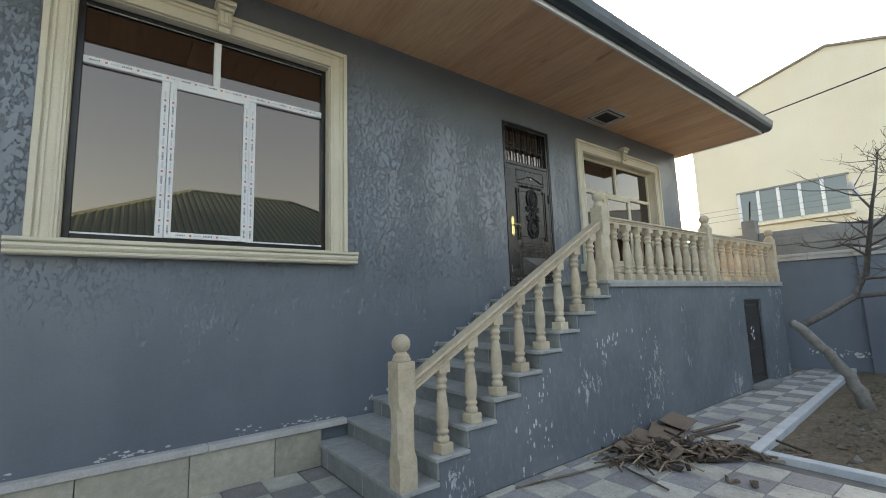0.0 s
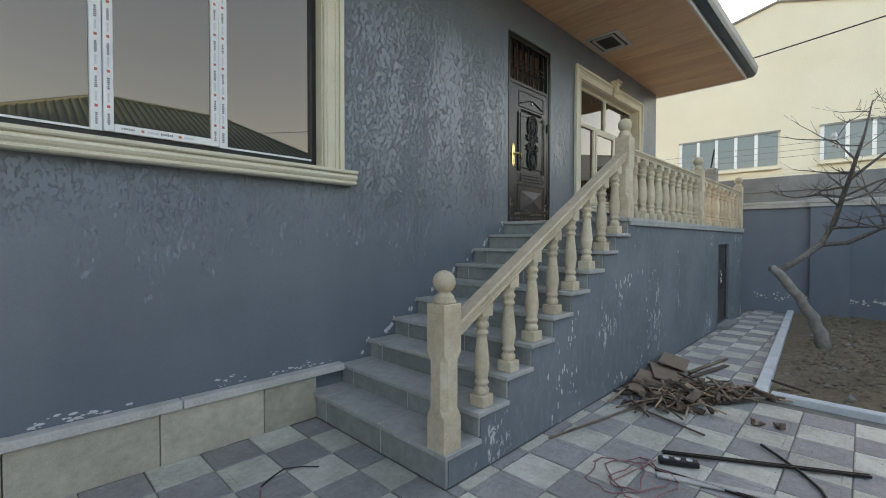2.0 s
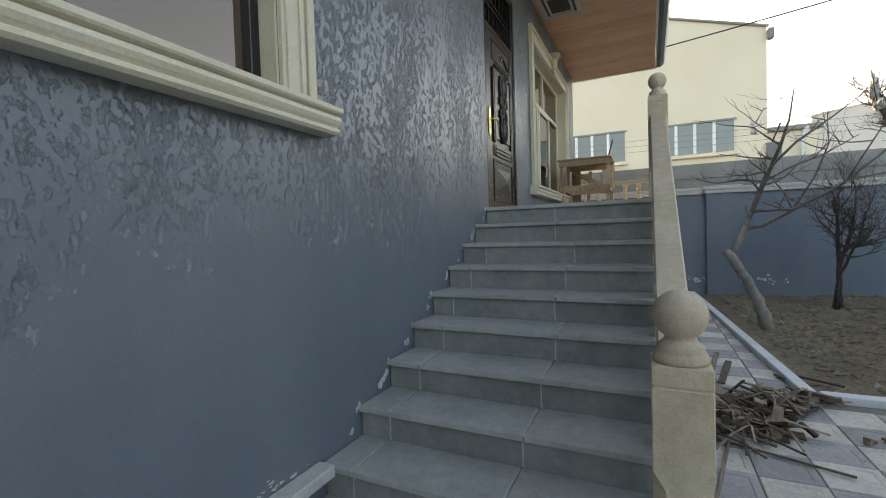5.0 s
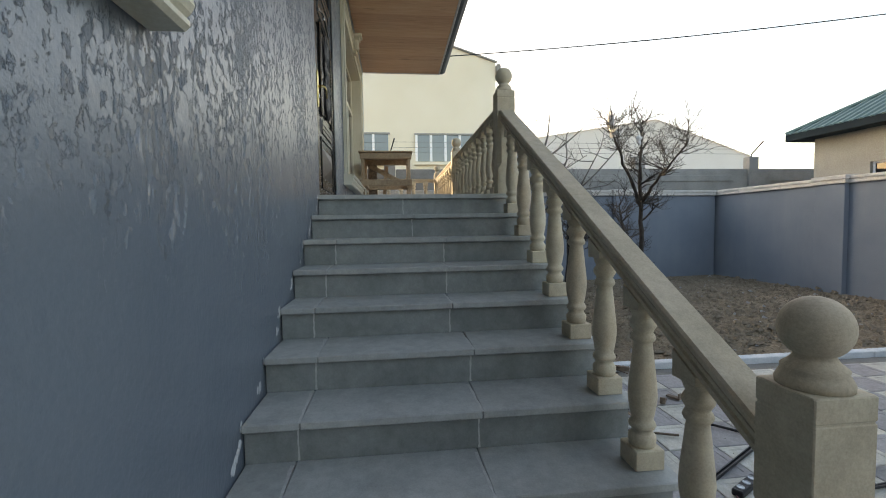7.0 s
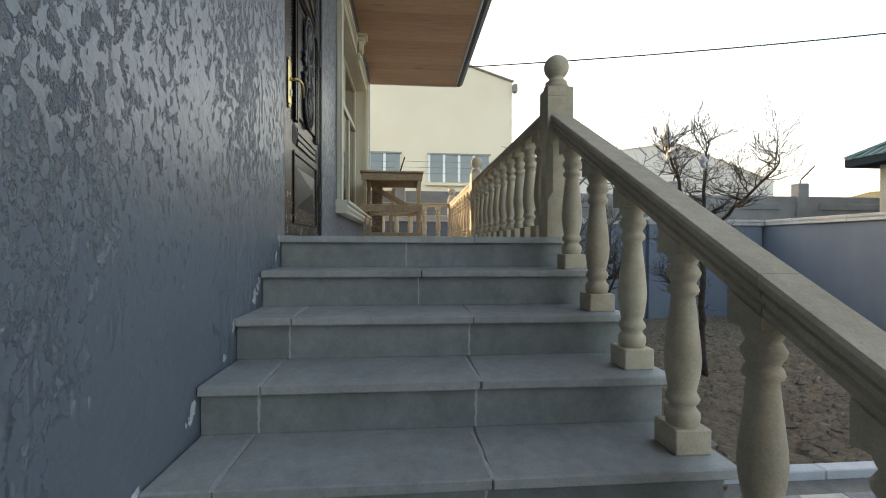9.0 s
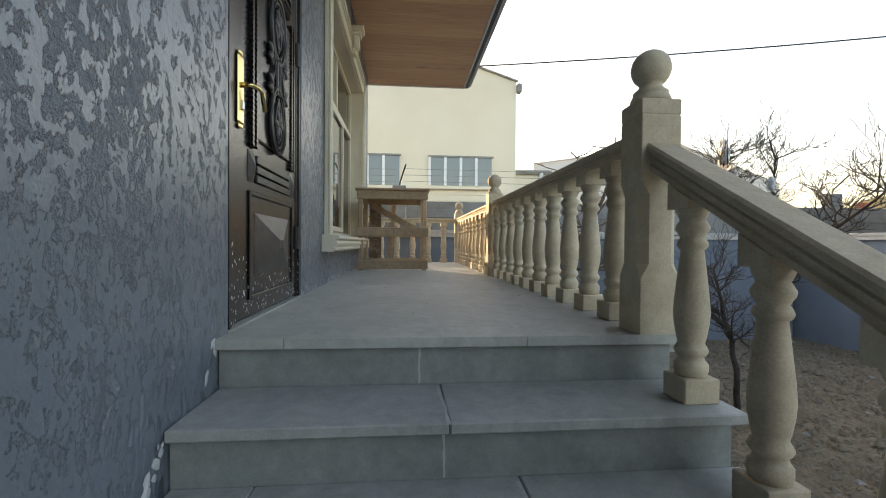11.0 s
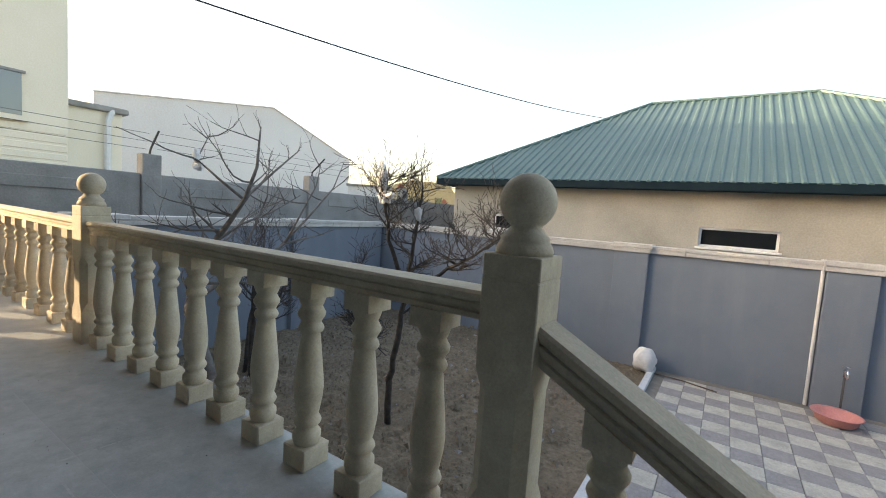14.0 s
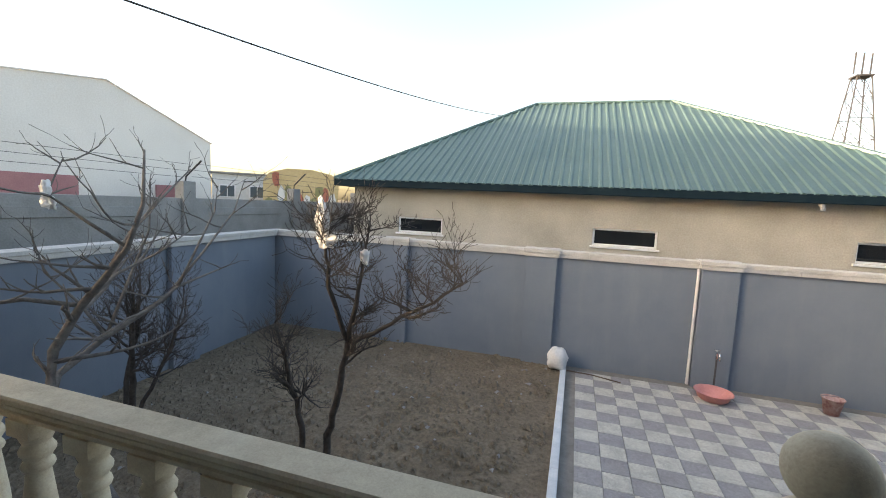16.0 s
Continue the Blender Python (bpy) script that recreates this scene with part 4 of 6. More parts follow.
for zc, s in ((3.050, 1), (2.620, -1)):
    curl(leaf, [(cx + (0.112 + 0.012 * s * math.sin(a)) * math.cos(a), zc + 0.155 * math.sin(a)) for a in [i * math.pi / 16 for i in range(33)]], 0.010)
    curl(leaf, [(cx + 0.088 * math.cos(a), zc + 0.128 * math.sin(a)) for a in [i * math.pi / 12 for i in range(25)]], 0.006)
    for m_ in (-1, 1):
        curl(leaf, [(cx + m_ * (0.010 + 0.05 * math.sin(q)) * (1 - q / 8), zc + s * (0.09 - 0.06 * q)) for q in [i * 0.3 for i in range(11)]])
    curl(leaf, [(cx, zc - 0.11), (cx + 0.01, zc), (cx, zc + 0.11)], 0.006)
    for q in range(6):
        leaf_at(cx + 0.034 * math.cos(q * 1.05), zc + s * 0.02 + 0.042 * math.sin(q * 1.05), -q * 60, 1.15)
for m_ in (-1, 1):
    curl(leaf, [(cx + m_ * 0.022, 2.740 + 0.019 * i) for i in range(11)])
    curl(leaf, [(cx + m_ * (0.075 + 0.022 * math.sin(i * 0.62)), 2.700 + 0.0225 * i) for i in range(13)], 0.008)
    for k, (zc, d) in enumerate(((2.735, 1), (2.795, -1), (2.875, 1), (2.935, -1))):
        spiral = [(cx + m_ * (0.082 + (0.058 - 0.004 * i) * (0.5 + 0.5 * math.cos(i * 0.6))), zc + d * (0.034 - 0.002 * i) * math.sin(i * 0.6)) for i in range(12)]
        curl(leaf, spiral, 0.007)
        leaf_at(cx + m_ * 0.118, zc + d * 0.012, 25 * d * m_)
# lever on a long plate
hx = 4.685
bm = boxes((hx - 0.027, ly - 0.012, 2.490, hx + 0.027, ly - 0.001, 2.745), (hx - 0.018, ly - 0.012, 2.470, hx + 0.018, ly - 0.001, 2.489), (hx - 0.018, ly - 0.012, 2.746, hx + 0.018, ly - 0.001, 2.765), bevel=0.005)
plate = part("handle_plate", bm, "brass", leaf, "brass handle plate")
part("lever", tube(bmesh.new(), [(hx, ly - 0.012, 2.635), (hx, ly - 0.05, 2.635), (hx + 0.03, ly - 0.06, 2.637), (hx + 0.085, ly - 0.06, 2.640), (hx + 0.125, ly - 0.058, 2.575), (hx + 0.135, ly - 0.055, 2.610)], [0.011, 0.010, 0.009, 0.0085, 0.009, 0.006], 8), "brass", plate, smooth=True)
part("cylinder", boxes((hx - 0.008, ly - 0.022, 2.540, hx + 0.008, ly - 0.012, 2.575), bevel=0.003), "steel", plate)
for z in (2.0, 3.05):
    part("hinge", lathe([(0.013, 0), (0.013, 0.13)], 10, (lx1 + 0.006, ly - 0.008, z)), "black", door)
part("doorstep", boxes((dx0 - 0.01, HW - 0.006, PORCH - 0.03, dx1 + 0.01, HW + 0.3, PORCH + 0.006)), "basalt", door)

# ceiling vent in the soffit
vent = thing("ceiling_vent", "square framed vent set in the wooden soffit", "vent", (6.85, 4.1, SOFFIT))
vx0, vx1, vy0, vy1 = 6.48, 7.16, 3.84, 4.38
part("frame", boxes((vx0, vy0, SOFFIT - 0.022, vx1, vy0 + 0.06, SOFFIT - 0.001), (vx0, vy1 - 0.06, SOFFIT - 0.022, vx1, vy1, SOFFIT - 0.001), (vx0, vy0 + 0.06, SOFFIT - 0.022, vx0 + 0.06, vy1 - 0.06, SOFFIT - 0.001), (vx1 - 0.06, vy0 + 0.06, SOFFIT - 0.022, vx1, vy1 - 0.06, SOFFIT - 0.001), bevel=0.005), "cap", vent)
part("inner_frame", boxes((vx0 + 0.10, vy0 + 0.10, SOFFIT - 0.030, vx1 - 0.10, vy0 + 0.13, SOFFIT - 0.001), (vx0 + 0.10, vy1 - 0.13, SOFFIT - 0.030, vx1 - 0.10, vy1 - 0.10, SOFFIT - 0.001), (vx0 + 0.10, vy0 + 0.13, SOFFIT - 0.030, vx0 + 0.13, vy1 - 0.13, SOFFIT - 0.001), (vx1 - 0.13, vy0 + 0.13, SOFFIT - 0.030, vx1 - 0.10, vy1 - 0.13, SOFFIT - 0.001), bevel=0.004), "cap", vent)
# dark sheet standing in for the shade inside the vent
part("backing", boxes((vx0 + 0.061, vy0 + 0.061, SOFFIT - 0.008, vx1 - 0.061, vy1 - 0.061, SOFFIT - 0.002)), "dark_scrap", vent)
for i in range(6):
    y = vy0 + 0.15 + i * 0.045
    part("slat", boxes((vx0 + 0.131, y, SOFFIT - 0.020, vx1 - 0.131, y + 0.022, SOFFIT - 0.010)), "black", vent)

# ---- garden walls ----


def fence_run(name, length, m, pilasters, seed):
    """A blue rendered wall with pilasters and a coping, along its own x, face towards -y."""
    f = thing(name, "blue painted garden wall with pale coping and pilasters", "wall", kind="structure")
    f.matrix_basis = m
    random.seed(seed)

    def put(nm, bm, mat):
        ob = part(nm, bm, mat)
        ob.parent = f
        return ob

    put("wall", boxes((0, 0, -0.3, length, 0.2, 2.16)), "fence")
    for p in pilasters:
        put("pilaster", boxes((p - 0.30, -0.11, -0.3, p + 0.30, -0.001, 2.16), bevel=0.006), "fence")
        put("coping_block", boxes((p - 0.35, -0.16, 2.241, p + 0.35, 0.24, 2.32), (p - 0.33, -0.14, 2.161, p + 0.33, -0.06, 2.24), bevel=0.008), "cap")
    x = 0.0
    while x < length - 0.01:
        w = min(random.choice((1.0, 1.2, 1.4)), length - x)
        put("coping", boxes((x + 0.002, -0.055, 2.161, x + w - 0.002, 0.22, 2.238), (x + 0.002, -0.07, 2.238, x + w - 0.002, 0.23, 2.30), bevel=0.006), "cap")
        x += w
    return f


fence_run("wall_garden_south", 21.1, pose(FENCE_X + 0.2, FENCE_Y, 0, 0, 0, 180), [3.36, 6.51, 9.62, 12.8, 16.0], 21)
fence_run("wall_garden_east", 13.1, pose(EAST(8.2), 8.2, 0, 0, 0, -90 + math.degrees(math.atan(0.077))), [6.62, 10.3], 22)
# unseen wall, added tall so low western sky lights the risers less
tagged(part("wall_garden_west", boxes((-9.2, FENCE_Y, -0.3, -9.0, HW, 5.2)), "fence"), "unseen tall blue wall closing the yard, added to block low sky", "wall", kind="structure")

# kerbs round the bed
kerb = thing("kerb", "pale blue painted concrete kerb round the garden bed", "kerb", (5, 1.8, 0), kind="structure")
y = 1.72
while y > FENCE_Y + 0.05:
    l = min(0.98, y - FENCE_Y)
    part("kerbstone", boxes((4.95, y - l + 0.004, -0.05, 5.055, y, 0.055), bevel=0.008), "kerb", kerb)
    y -= l
xk = 4.95
ang = math.atan2(0.36, 6.0)
while xk < 11.2:
    l = min(0.98, 11.26 - xk)
    m = pose(4.95, 1.725, 0, 0, 0, math.degrees(ang))
    part("kerbstone", boxes((xk - 4.95, 0.02, -0.05, xk - 4.95 + l - 0.004, 0.125, 0.06), m=m, bevel=0.008), "kerb", kerb)
    xk += l

# ---- beyond the garden ----
cw = thing("concrete_fence", "tall weathered concrete panel fence with barbed wire posts", "fence", (12.7, 0, 0))
yy = 11.0
CX = 12.65
i = 0
while yy > -12.0:
    part("post", boxes((CX - 0.12, yy - 0.15, -0.3, CX + 0.12, yy + 0.15, 3.32), bevel=0.012), "concrete", cw)
    part("spike", bar([(CX, yy, 3.30), (CX, yy - 0.02, 3.42), (CX - (0.28 if i % 3 else 0.02), yy - 0.14, 3.75)], 0.018, 6), "black", cw)
    for z0, z1 in ((-0.3, 1.0), (1.01, 2.05), (2.06, 2.98)):
        part("panel", boxes((CX - 0.05, yy - 3.37, z0, CX + 0.05, yy - 0.16, z1), bevel=0.01), "concrete", cw)
    part("panel_ledge", boxes((CX - 0.075, yy - 2.9, 2.62, CX - 0.052, yy - 0.5, 2.80), bevel=0.01), "concrete", cw)
    for z in (3.42, 3.55, 3.68):
        part("wire", bar([(CX - 0.05 - (z - 3.4) * 0.4, yy - 0.1, z), (CX - 0.05 - (z - 3.4) * 0.4, yy - 3.45, z - 0.02)], 0.004, 4), "black", cw)
    yy -= 3.52
    i += 1

cream = thing("apartment_block", "cream rendered gabled building with strips of windows", "building", (26, 4, 0))
bm = bmesh.new()
prof = [(-2.15, -1), (10.4, -1), (10.4, 11.4), (4.2, 12.9), (-2.15, 10.88)]
a = [bm.verts.new((26.0, y, z)) for y, z in prof]
b = [bm.verts.new((44.0, y, z)) for y, z in prof]
bm.faces.new(a), bm.faces.new(b[::-1])
for i in range(5):
    bm.faces.new((a[i], b[i], b[(i + 1) % 5], a[(i + 1) % 5]))
part("wall", bm, "cream_wall", cream)
for (ya, za), (yb, zb) in (((10.5, 11.38), (4.2, 12.92)), ((4.2, 12.92), (-2.22, 10.87))):
    part("roof_edge", bar([(25.95, ya, za), (25.95, yb, zb)], 0.07, 6), "concrete", cream)
part("gutter_end", boxes((25.7, -2.40, 10.2, 26.05, -2.14, 10.7), bevel=0.05), "concrete", cream)
for y0, y1, n, z0, z1 in ((4.1, 8.4, 5, 5.12, 6.68), (-0.85, 2.60, 4, 5.15, 6.65)):
    w = part("window", boxes((25.93, y0, z0 - 0.12, 25.998, y1, z1 + 0.06)), "cream_wall", cream)
    step = (y1 - y0 - 0.1) / n
    for k in range(n):
        part("pane", boxes((25.90, y0 + 0.05 + k * step, z0, 25.928, y0 + 0.05 + (k + 1) * step, z1)), "far_glass", w)
        part("frame", boxes((25.86, y0 + 0.05 + (k + 1) * step - 0.07, z0, 25.899, y0 + 0.05 + (k + 1) * step + 0.07, z1)), "upvc", w)
    part("sill", boxes((25.75, y0 - 0.1, z0 - 0.2, 25.929, y1 + 0.1, z0 - 0.06)), "cream_wall", w)
    part("lintel", boxes((25.84, y0 - 0.05, z1 + 0.0, 25.929, y1 + 0.05, z1 + 0.09)), "concrete", w)
for k in range(6):
    part("band", boxes((25.97, -2.1, 3.0 + k * 0.33, 25.999, 10.35, 3.0 + k * 0.33 + 0.25), bevel=0.01), "cream_wall", cream)
annex = thing("annex", "small cream block beside the gabled building", "building", (28, -3, 0))
part("wall", boxes((27.0, -4.3, -1, 34, -2.3, 6.0)), "cream_wall", annex)
part("roof", boxes((26.8, -4.5, 6.0, 34, -2.3, 6.25), bevel=0.05), "concrete", annex)
part("pipe", bar([(26.9, -3.9, 6.1), (26.8, -3.7, 5.6), (26.9, -3.7, 0)], 0.12), "fascia", annex)

shed = thing("warehouse", "large pale grey gabled warehouse beyond the fences", "building", (45, -22, 0))
bm = bmesh.new()
prof = [(-8.9, -1), (-8.9, 10.05), (-24.2, 12.4), (-35.4, 8.5), (-35.4, -1)]
a = [bm.verts.new((45.0, y, z)) for y, z in prof]
b = [bm.verts.new((75.0, y - 6, z)) for y, z in prof]
bm.faces.new(a), bm.faces.new(b[::-1])
for i in range(5):
    bm.faces.new((a[i], b[i], b[(i + 1) % 5], a[(i + 1) % 5]))
part("wall", bm, "warehouse", shed)
for (ya, za), (yb, zb) in (((-8.8, 10.05), (-24.2, 12.42)), ((-24.2, 12.42), (-35.5, 8.5))):
    part("roof_edge", bar([(44.9, ya, za), (44.9, yb, zb)], 0.07, 6), "warehouse", shed)
part("gate", boxes((44.8, -21.6, -1, 44.99, -15.0, 3.95)), "maroon", shed)
part("gate", boxes((44.8, -32.6, -1, 44.99, -28.6, 3.6)), "maroon", shed)

low = thing("low_building", "low white building far off with small windows", "building", (36, -30, 0))
m = pose(34.5, -31.5, 0, 0, 0, 222)
part("wall", boxes((-4.5, 0, -1, 4.5, 6, 4.9), m=m), "fascia", low)
part("roof", boxes((-4.7, -0.2, 4.9, 4.7, 6.2, 5.1), m=m), "concrete", low)
for q in (-3.2, -0.6, 2.2):
    w = part("window", boxes((q - 0.7, -0.06, 2.7, q + 0.7, -0.005, 3.9), m=m), "upvc", low)
    part("pane", boxes((q - 0.6, -0.10, 2.8, q - 0.04, -0.062, 3.8), (q + 0.04, -0.10, 2.8, q + 0.6, -0.062, 3.8), m=m), "far_glass", w)

camo = thing("camouflaged_tank", "far rounded tank painted in tan, olive and red patches", "tank", (27, -27, 0))
m = pose(28.6, -29.3, 0, 0, 0, 213)
bm = bmesh.new()
prof = [(-3.2, -1), (3.2, -1), (3.2, 4.3), (2.6, 5.15), (0.9, 5.5), (-1.2, 5.5), (-2.7, 5.1), (-3.2, 4.4)]
a = [bm.verts.new(m @ Vector((x, 0, z))) for x, z in prof]
b = [bm.verts.new(m @ Vector((x, 4, z))) for x, z in prof]
bm.faces.new(a), bm.faces.new(b[::-1])
for i in range(len(prof)):
    bm.faces.new((a[i], b[i], b[(i + 1) % len(prof)], a[(i + 1) % len(prof)]))
part("shell", bm, "tan", camo)
random.seed(31)
for i in range(11):
    cxp, czp = -2.7 + i * 0.53, random.uniform(2.4, 4.6)
    bm = bmesh.new()
    k = 7
    vs = [bm.verts.new(m @ Vector((cxp + random.uniform(0.25, 0.45) * math.cos(2 * math.pi * j / k), -0.02, czp + random.uniform(0.4, 0.95) * math.sin(2 * math.pi * j / k)))) for j in range(k)]
    r = bmesh.ops.extrude_face_region(bm, geom=[bm.faces.new(vs)])
    bmesh.ops.translate(bm, vec=(m.to_3x3() @ Vector((0, -0.03, 0))), verts=[g for g in r["geom"] if isinstance(g, bmesh.types.BMVert)])
    part("patch", bm, ("olive", "rust", "fascia", "olive")[i % 4], camo)

# neighbour's house with the green sheet roof
nb = thing("neighbour_house", "raw plastered house with green ribbed metal hip roof", "house", (4.5, -12, 0))
NY, NX0, NX1, NZ = -6.60, -2.2, 10.72, 3.52
holes = [(8.22, 9.43, 2.32, 2.72), (3.24, 4.60, 2.32, 2.72), (-1.65, -0.30, 2.32, 2.74)]
bm = wall_with_holes(NX0, NX1, -0.3, NZ, NY - 0.3, NY, holes)
part("wall", bm, "raw_plaster", nb)
part("side_wall", boxes((NX1 - 0.3, -17.0, -0.3, NX1 - 0.001, NY - 0.301, NZ)), "raw_plaster", nb)
part("side_wall", boxes((NX0 + 0.001, -17.0, -0.3, NX0 + 0.3, NY - 0.301, NZ)), "raw_plaster", nb)
part("back_wall", boxes((NX0, -17.3, -0.3, NX1, -17.001, NZ)), "raw_plaster", nb)
for a, b, c, d in holes:
    w = part("window", ring_frame(a, b, c, d, 0.045, NY - 0.12, NY - 0.06), "upvc", nb)
    part("pane", boxes((a + 0.04, NY - 0.10, c + 0.04, b - 0.04, NY - 0.085, d - 0.04)), "dark_glass", w)
    # added black block in place of the dark room behind the pane
    part("backing", boxes((a - 0.05, NY - 0.6, c - 0.1, b + 0.05, NY - 0.32, d + 0.1)), "black", w)
    part("sill", boxes((a - 0.05, NY - 0.02, c - 0.05, b + 0.05, NY + 0.04, c - 0.003), bevel=0.006), "upvc", w)
E0, E1, EY0, EY1, EZ = NX0 - 0.45, NX1 + 0.35, -17.6, -6.15, 3.62
R0, R1, RY, RZ = 2.35, 6.60, -11.85, 6.68
bm = bmesh.new()
c4 = [bm.verts.new(p) for p in ((E0, EY1, EZ), (E1, EY1, EZ), (E1, EY0, EZ), (E0, EY0, EZ))]
r2 = [bm.verts.new(p) for p in ((R0, RY, RZ), (R1, RY, RZ))]
bm.faces.new((c4[0], c4[1], r2[1], r2[0])), bm.faces.new((c4[1], c4[2], r2[1])), bm.faces.new((c4[2], c4[3], r2[0], r2[1])), bm.faces.new((c4[3], c4[0], r2[0])), bm.faces.new(c4[::-1])
roofp = part("roof", bm, "green_roof", nb)


def slope_ribs(eave_a, eave_b, top_a, top_b, n):
    """Raised ribs running up a roof face that narrows from its eave to its ridge."""
    ea, eb, ta, tb = (Vector(p) for p in (eave_a, eave_b, top_a, top_b))
    along = (eb - ea).normalized()
    nrm = along.cross(ta - ea).normalized()
    if nrm.z < 0:
        nrm = -nrm
    up = nrm.cross(along)
    if up.z < 0:
        up = -up
    L = (eb - ea).length
    sa, sb = (ta - ea).dot(along), (tb - ea).dot(along)
    H = (ta - ea).dot(up)
    bm = bmesh.new()
    for i in range(n):
        s = (i + 0.5) / n * L
        h = H
        if s < sa:
            h = H * s / sa
        elif s > sb:
            h = H * (L - s) / (L - sb)
        for k in (0.0,):
            p = ea + along * (s + k)
            w = 0.032
            q = [p - along * w * 1.6, p - along * w * 0.7 + nrm * 0.032, p + along * w * 0.7 + nrm * 0.032, p + along * w * 1.6]
            lo = [bm.verts.new(v - up * 0.04 + nrm * 0.002) for v in q]
            hi = [bm.verts.new(v + up * max(0.05, h - 0.02) + nrm * 0.002) for v in q]
            for j in range(3):
                bm.faces.new((lo[j], lo[j + 1], hi[j + 1], hi[j]))
            bm.faces.new(lo)
    return bm


part("roof_ribs", slope_ribs((E0, EY1, EZ), (E1, EY1, EZ), (R0, RY, RZ), (R1, RY, RZ), 64), "green_roof", roofp)
part("roof_ribs", slope_ribs((E1, EY1, EZ), (E1, EY0, EZ), (R1, RY, RZ), (R1, RY - 0.001, RZ), 52), "green_roof", roofp)
part("roof_ribs", slope_ribs((E0, EY1, EZ), (E0, EY0, EZ), (R0, RY, RZ), (R0, RY - 0.001, RZ), 52), "green_roof", roofp)
for p, q in (((E0, EY1, EZ), (R0, RY, RZ)), ((E1, EY1, EZ), (R1, RY, RZ)), ((R0, RY, RZ), (R1, RY, RZ))):
    part("ridge_cap", bar([(p[0], p[1], p[2] + 0.02), (q[0], q[1], q[2] + 0.02)], 0.06, 6), "green_roof", roofp)
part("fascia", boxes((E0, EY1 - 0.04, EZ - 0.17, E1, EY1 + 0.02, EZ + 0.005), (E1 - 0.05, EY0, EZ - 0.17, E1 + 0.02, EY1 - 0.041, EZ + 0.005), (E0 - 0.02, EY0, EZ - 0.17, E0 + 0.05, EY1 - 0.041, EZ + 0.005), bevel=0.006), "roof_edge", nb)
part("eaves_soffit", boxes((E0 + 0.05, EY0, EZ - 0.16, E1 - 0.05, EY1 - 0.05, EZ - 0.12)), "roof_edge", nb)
part("downpipe_stub", bar([(0.55, EY1 - 0.1, EZ - 0.17), (0.55, EY1 + 0.02, EZ - 0.25), (0.55, EY1 + 0.03, EZ - 0.32)], 0.045, 8), "concrete", nb)

# lattice mast
mast = thing("lattice_mast", "far galvanised lattice mast with antennas", "mast", (-21, -48, 0))
mc, mh = Vector((-19.9, -48.6, 0)), 18.0
legs = []
for sx, sy in ((-1, -1), (1, -1), (1, 1), (-1, 1)):
    lo, hi = mc + Vector((sx * 2.3, sy * 2.3, -1)), mc + Vector((sx * 0.55, sy * 0.55, mh - 1))
    legs.append((lo, hi))
    part("leg", bar([lo, hi], 0.065, 5), "tower", mast)
for i in range(9):
    a, b = i / 9, (i + 1) / 9
    for k in range(4):
        l0, l1 = legs[k], legs[(k + 1) % 4]
        part("brace", bar([l0[0].lerp(l0[1], a), l1[0].lerp(l1[1], b)], 0.032, 4), "tower", mast)
        part("brace", bar([l1[0].lerp(l1[1], a), l0[0].lerp(l0[1], b)], 0.032, 4), "tower", mast)
        part("brace", bar([l0[0].lerp(l0[1], b), l1[0].lerp(l1[1], b)], 0.032, 4), "tower", mast)
part("platform", boxes((mc.x - 0.7, mc.y - 0.7, mh - 1.1, mc.x + 0.7, mc.y + 0.7, mh - 0.95)), "tower", mast)
for q in (-0.8, 0.0, 0.8):
    part("antenna", bar([(mc.x + q, mc.y + q * 0.4, mh - 0.8), (mc.x + q, mc.y + q * 0.4, mh + 1.2)], 0.08, 5), "tower", mast)

# overhead cable from the eaves to beyond the neighbour's roof
A, B = Vector((10.36, 3.10, 5.06)), Vector((8.35, -16.0, 7.14))
pts = [A.lerp(B, i / 24) - Vector((0, 0, 0.29 * 4 * (i / 24) * (1 - i / 24))) for i in range(25)]
tagged(part("overhead_cable", bar(pts, 0.012, 6), "rubber"), "black overhead cable from the eaves across the garden", "cable")
part("hook", bar([A, A + Vector((-0.06, 0.05, -0.12))], 0.015, 6), "black", roof)

# ---- bare trees ----


def grow(rng, twigs, limbs, p, d, length, r, depth, spread, rise):
    """A limb with side shoots; thin shoots go to the twigs."""
    n = 5 if depth > 1 else 4
    pts, rad = [p.copy()], [r]
    for i in range(n):
        d = (d + Vector((rng.uniform(-1, 1), rng.uniform(-1, 1), rng.uniform(-0.7, 0.9))) * spread * 0.46 + Vector((0, 0, rise * 0.10))).normalized()
        p = p + d * (length / n)
        pts.append(p.copy())
        rad.append(max(0.0022, r * (1 - 0.62 * (i + 1) / n)))
    tube(limbs if r > 0.010 else twigs, pts, rad, 6 if r > 0.010 else 4)
    if depth <= 0:
        return
    for i in range(1, n + 1):
        for _ in range(2 if depth == 2 and i > 1 else 1):
            if rng.random() < 0.82:
                side = Vector((rng.uniform(-1, 1), rng.uniform(-1, 1), rng.uniform(-0.35, 0.75))).normalized()
                nd = ((pts[i] - pts[i - 1]).normalized() * (1.0 - spread * 0.5) + side * spread).normalized()
                grow(rng, twigs, limbs, pts[i], nd, length * rng.uniform(0.40, 0.66), rad[i] * rng.uniform(0.5, 0.72), depth - 1, spread, rise)


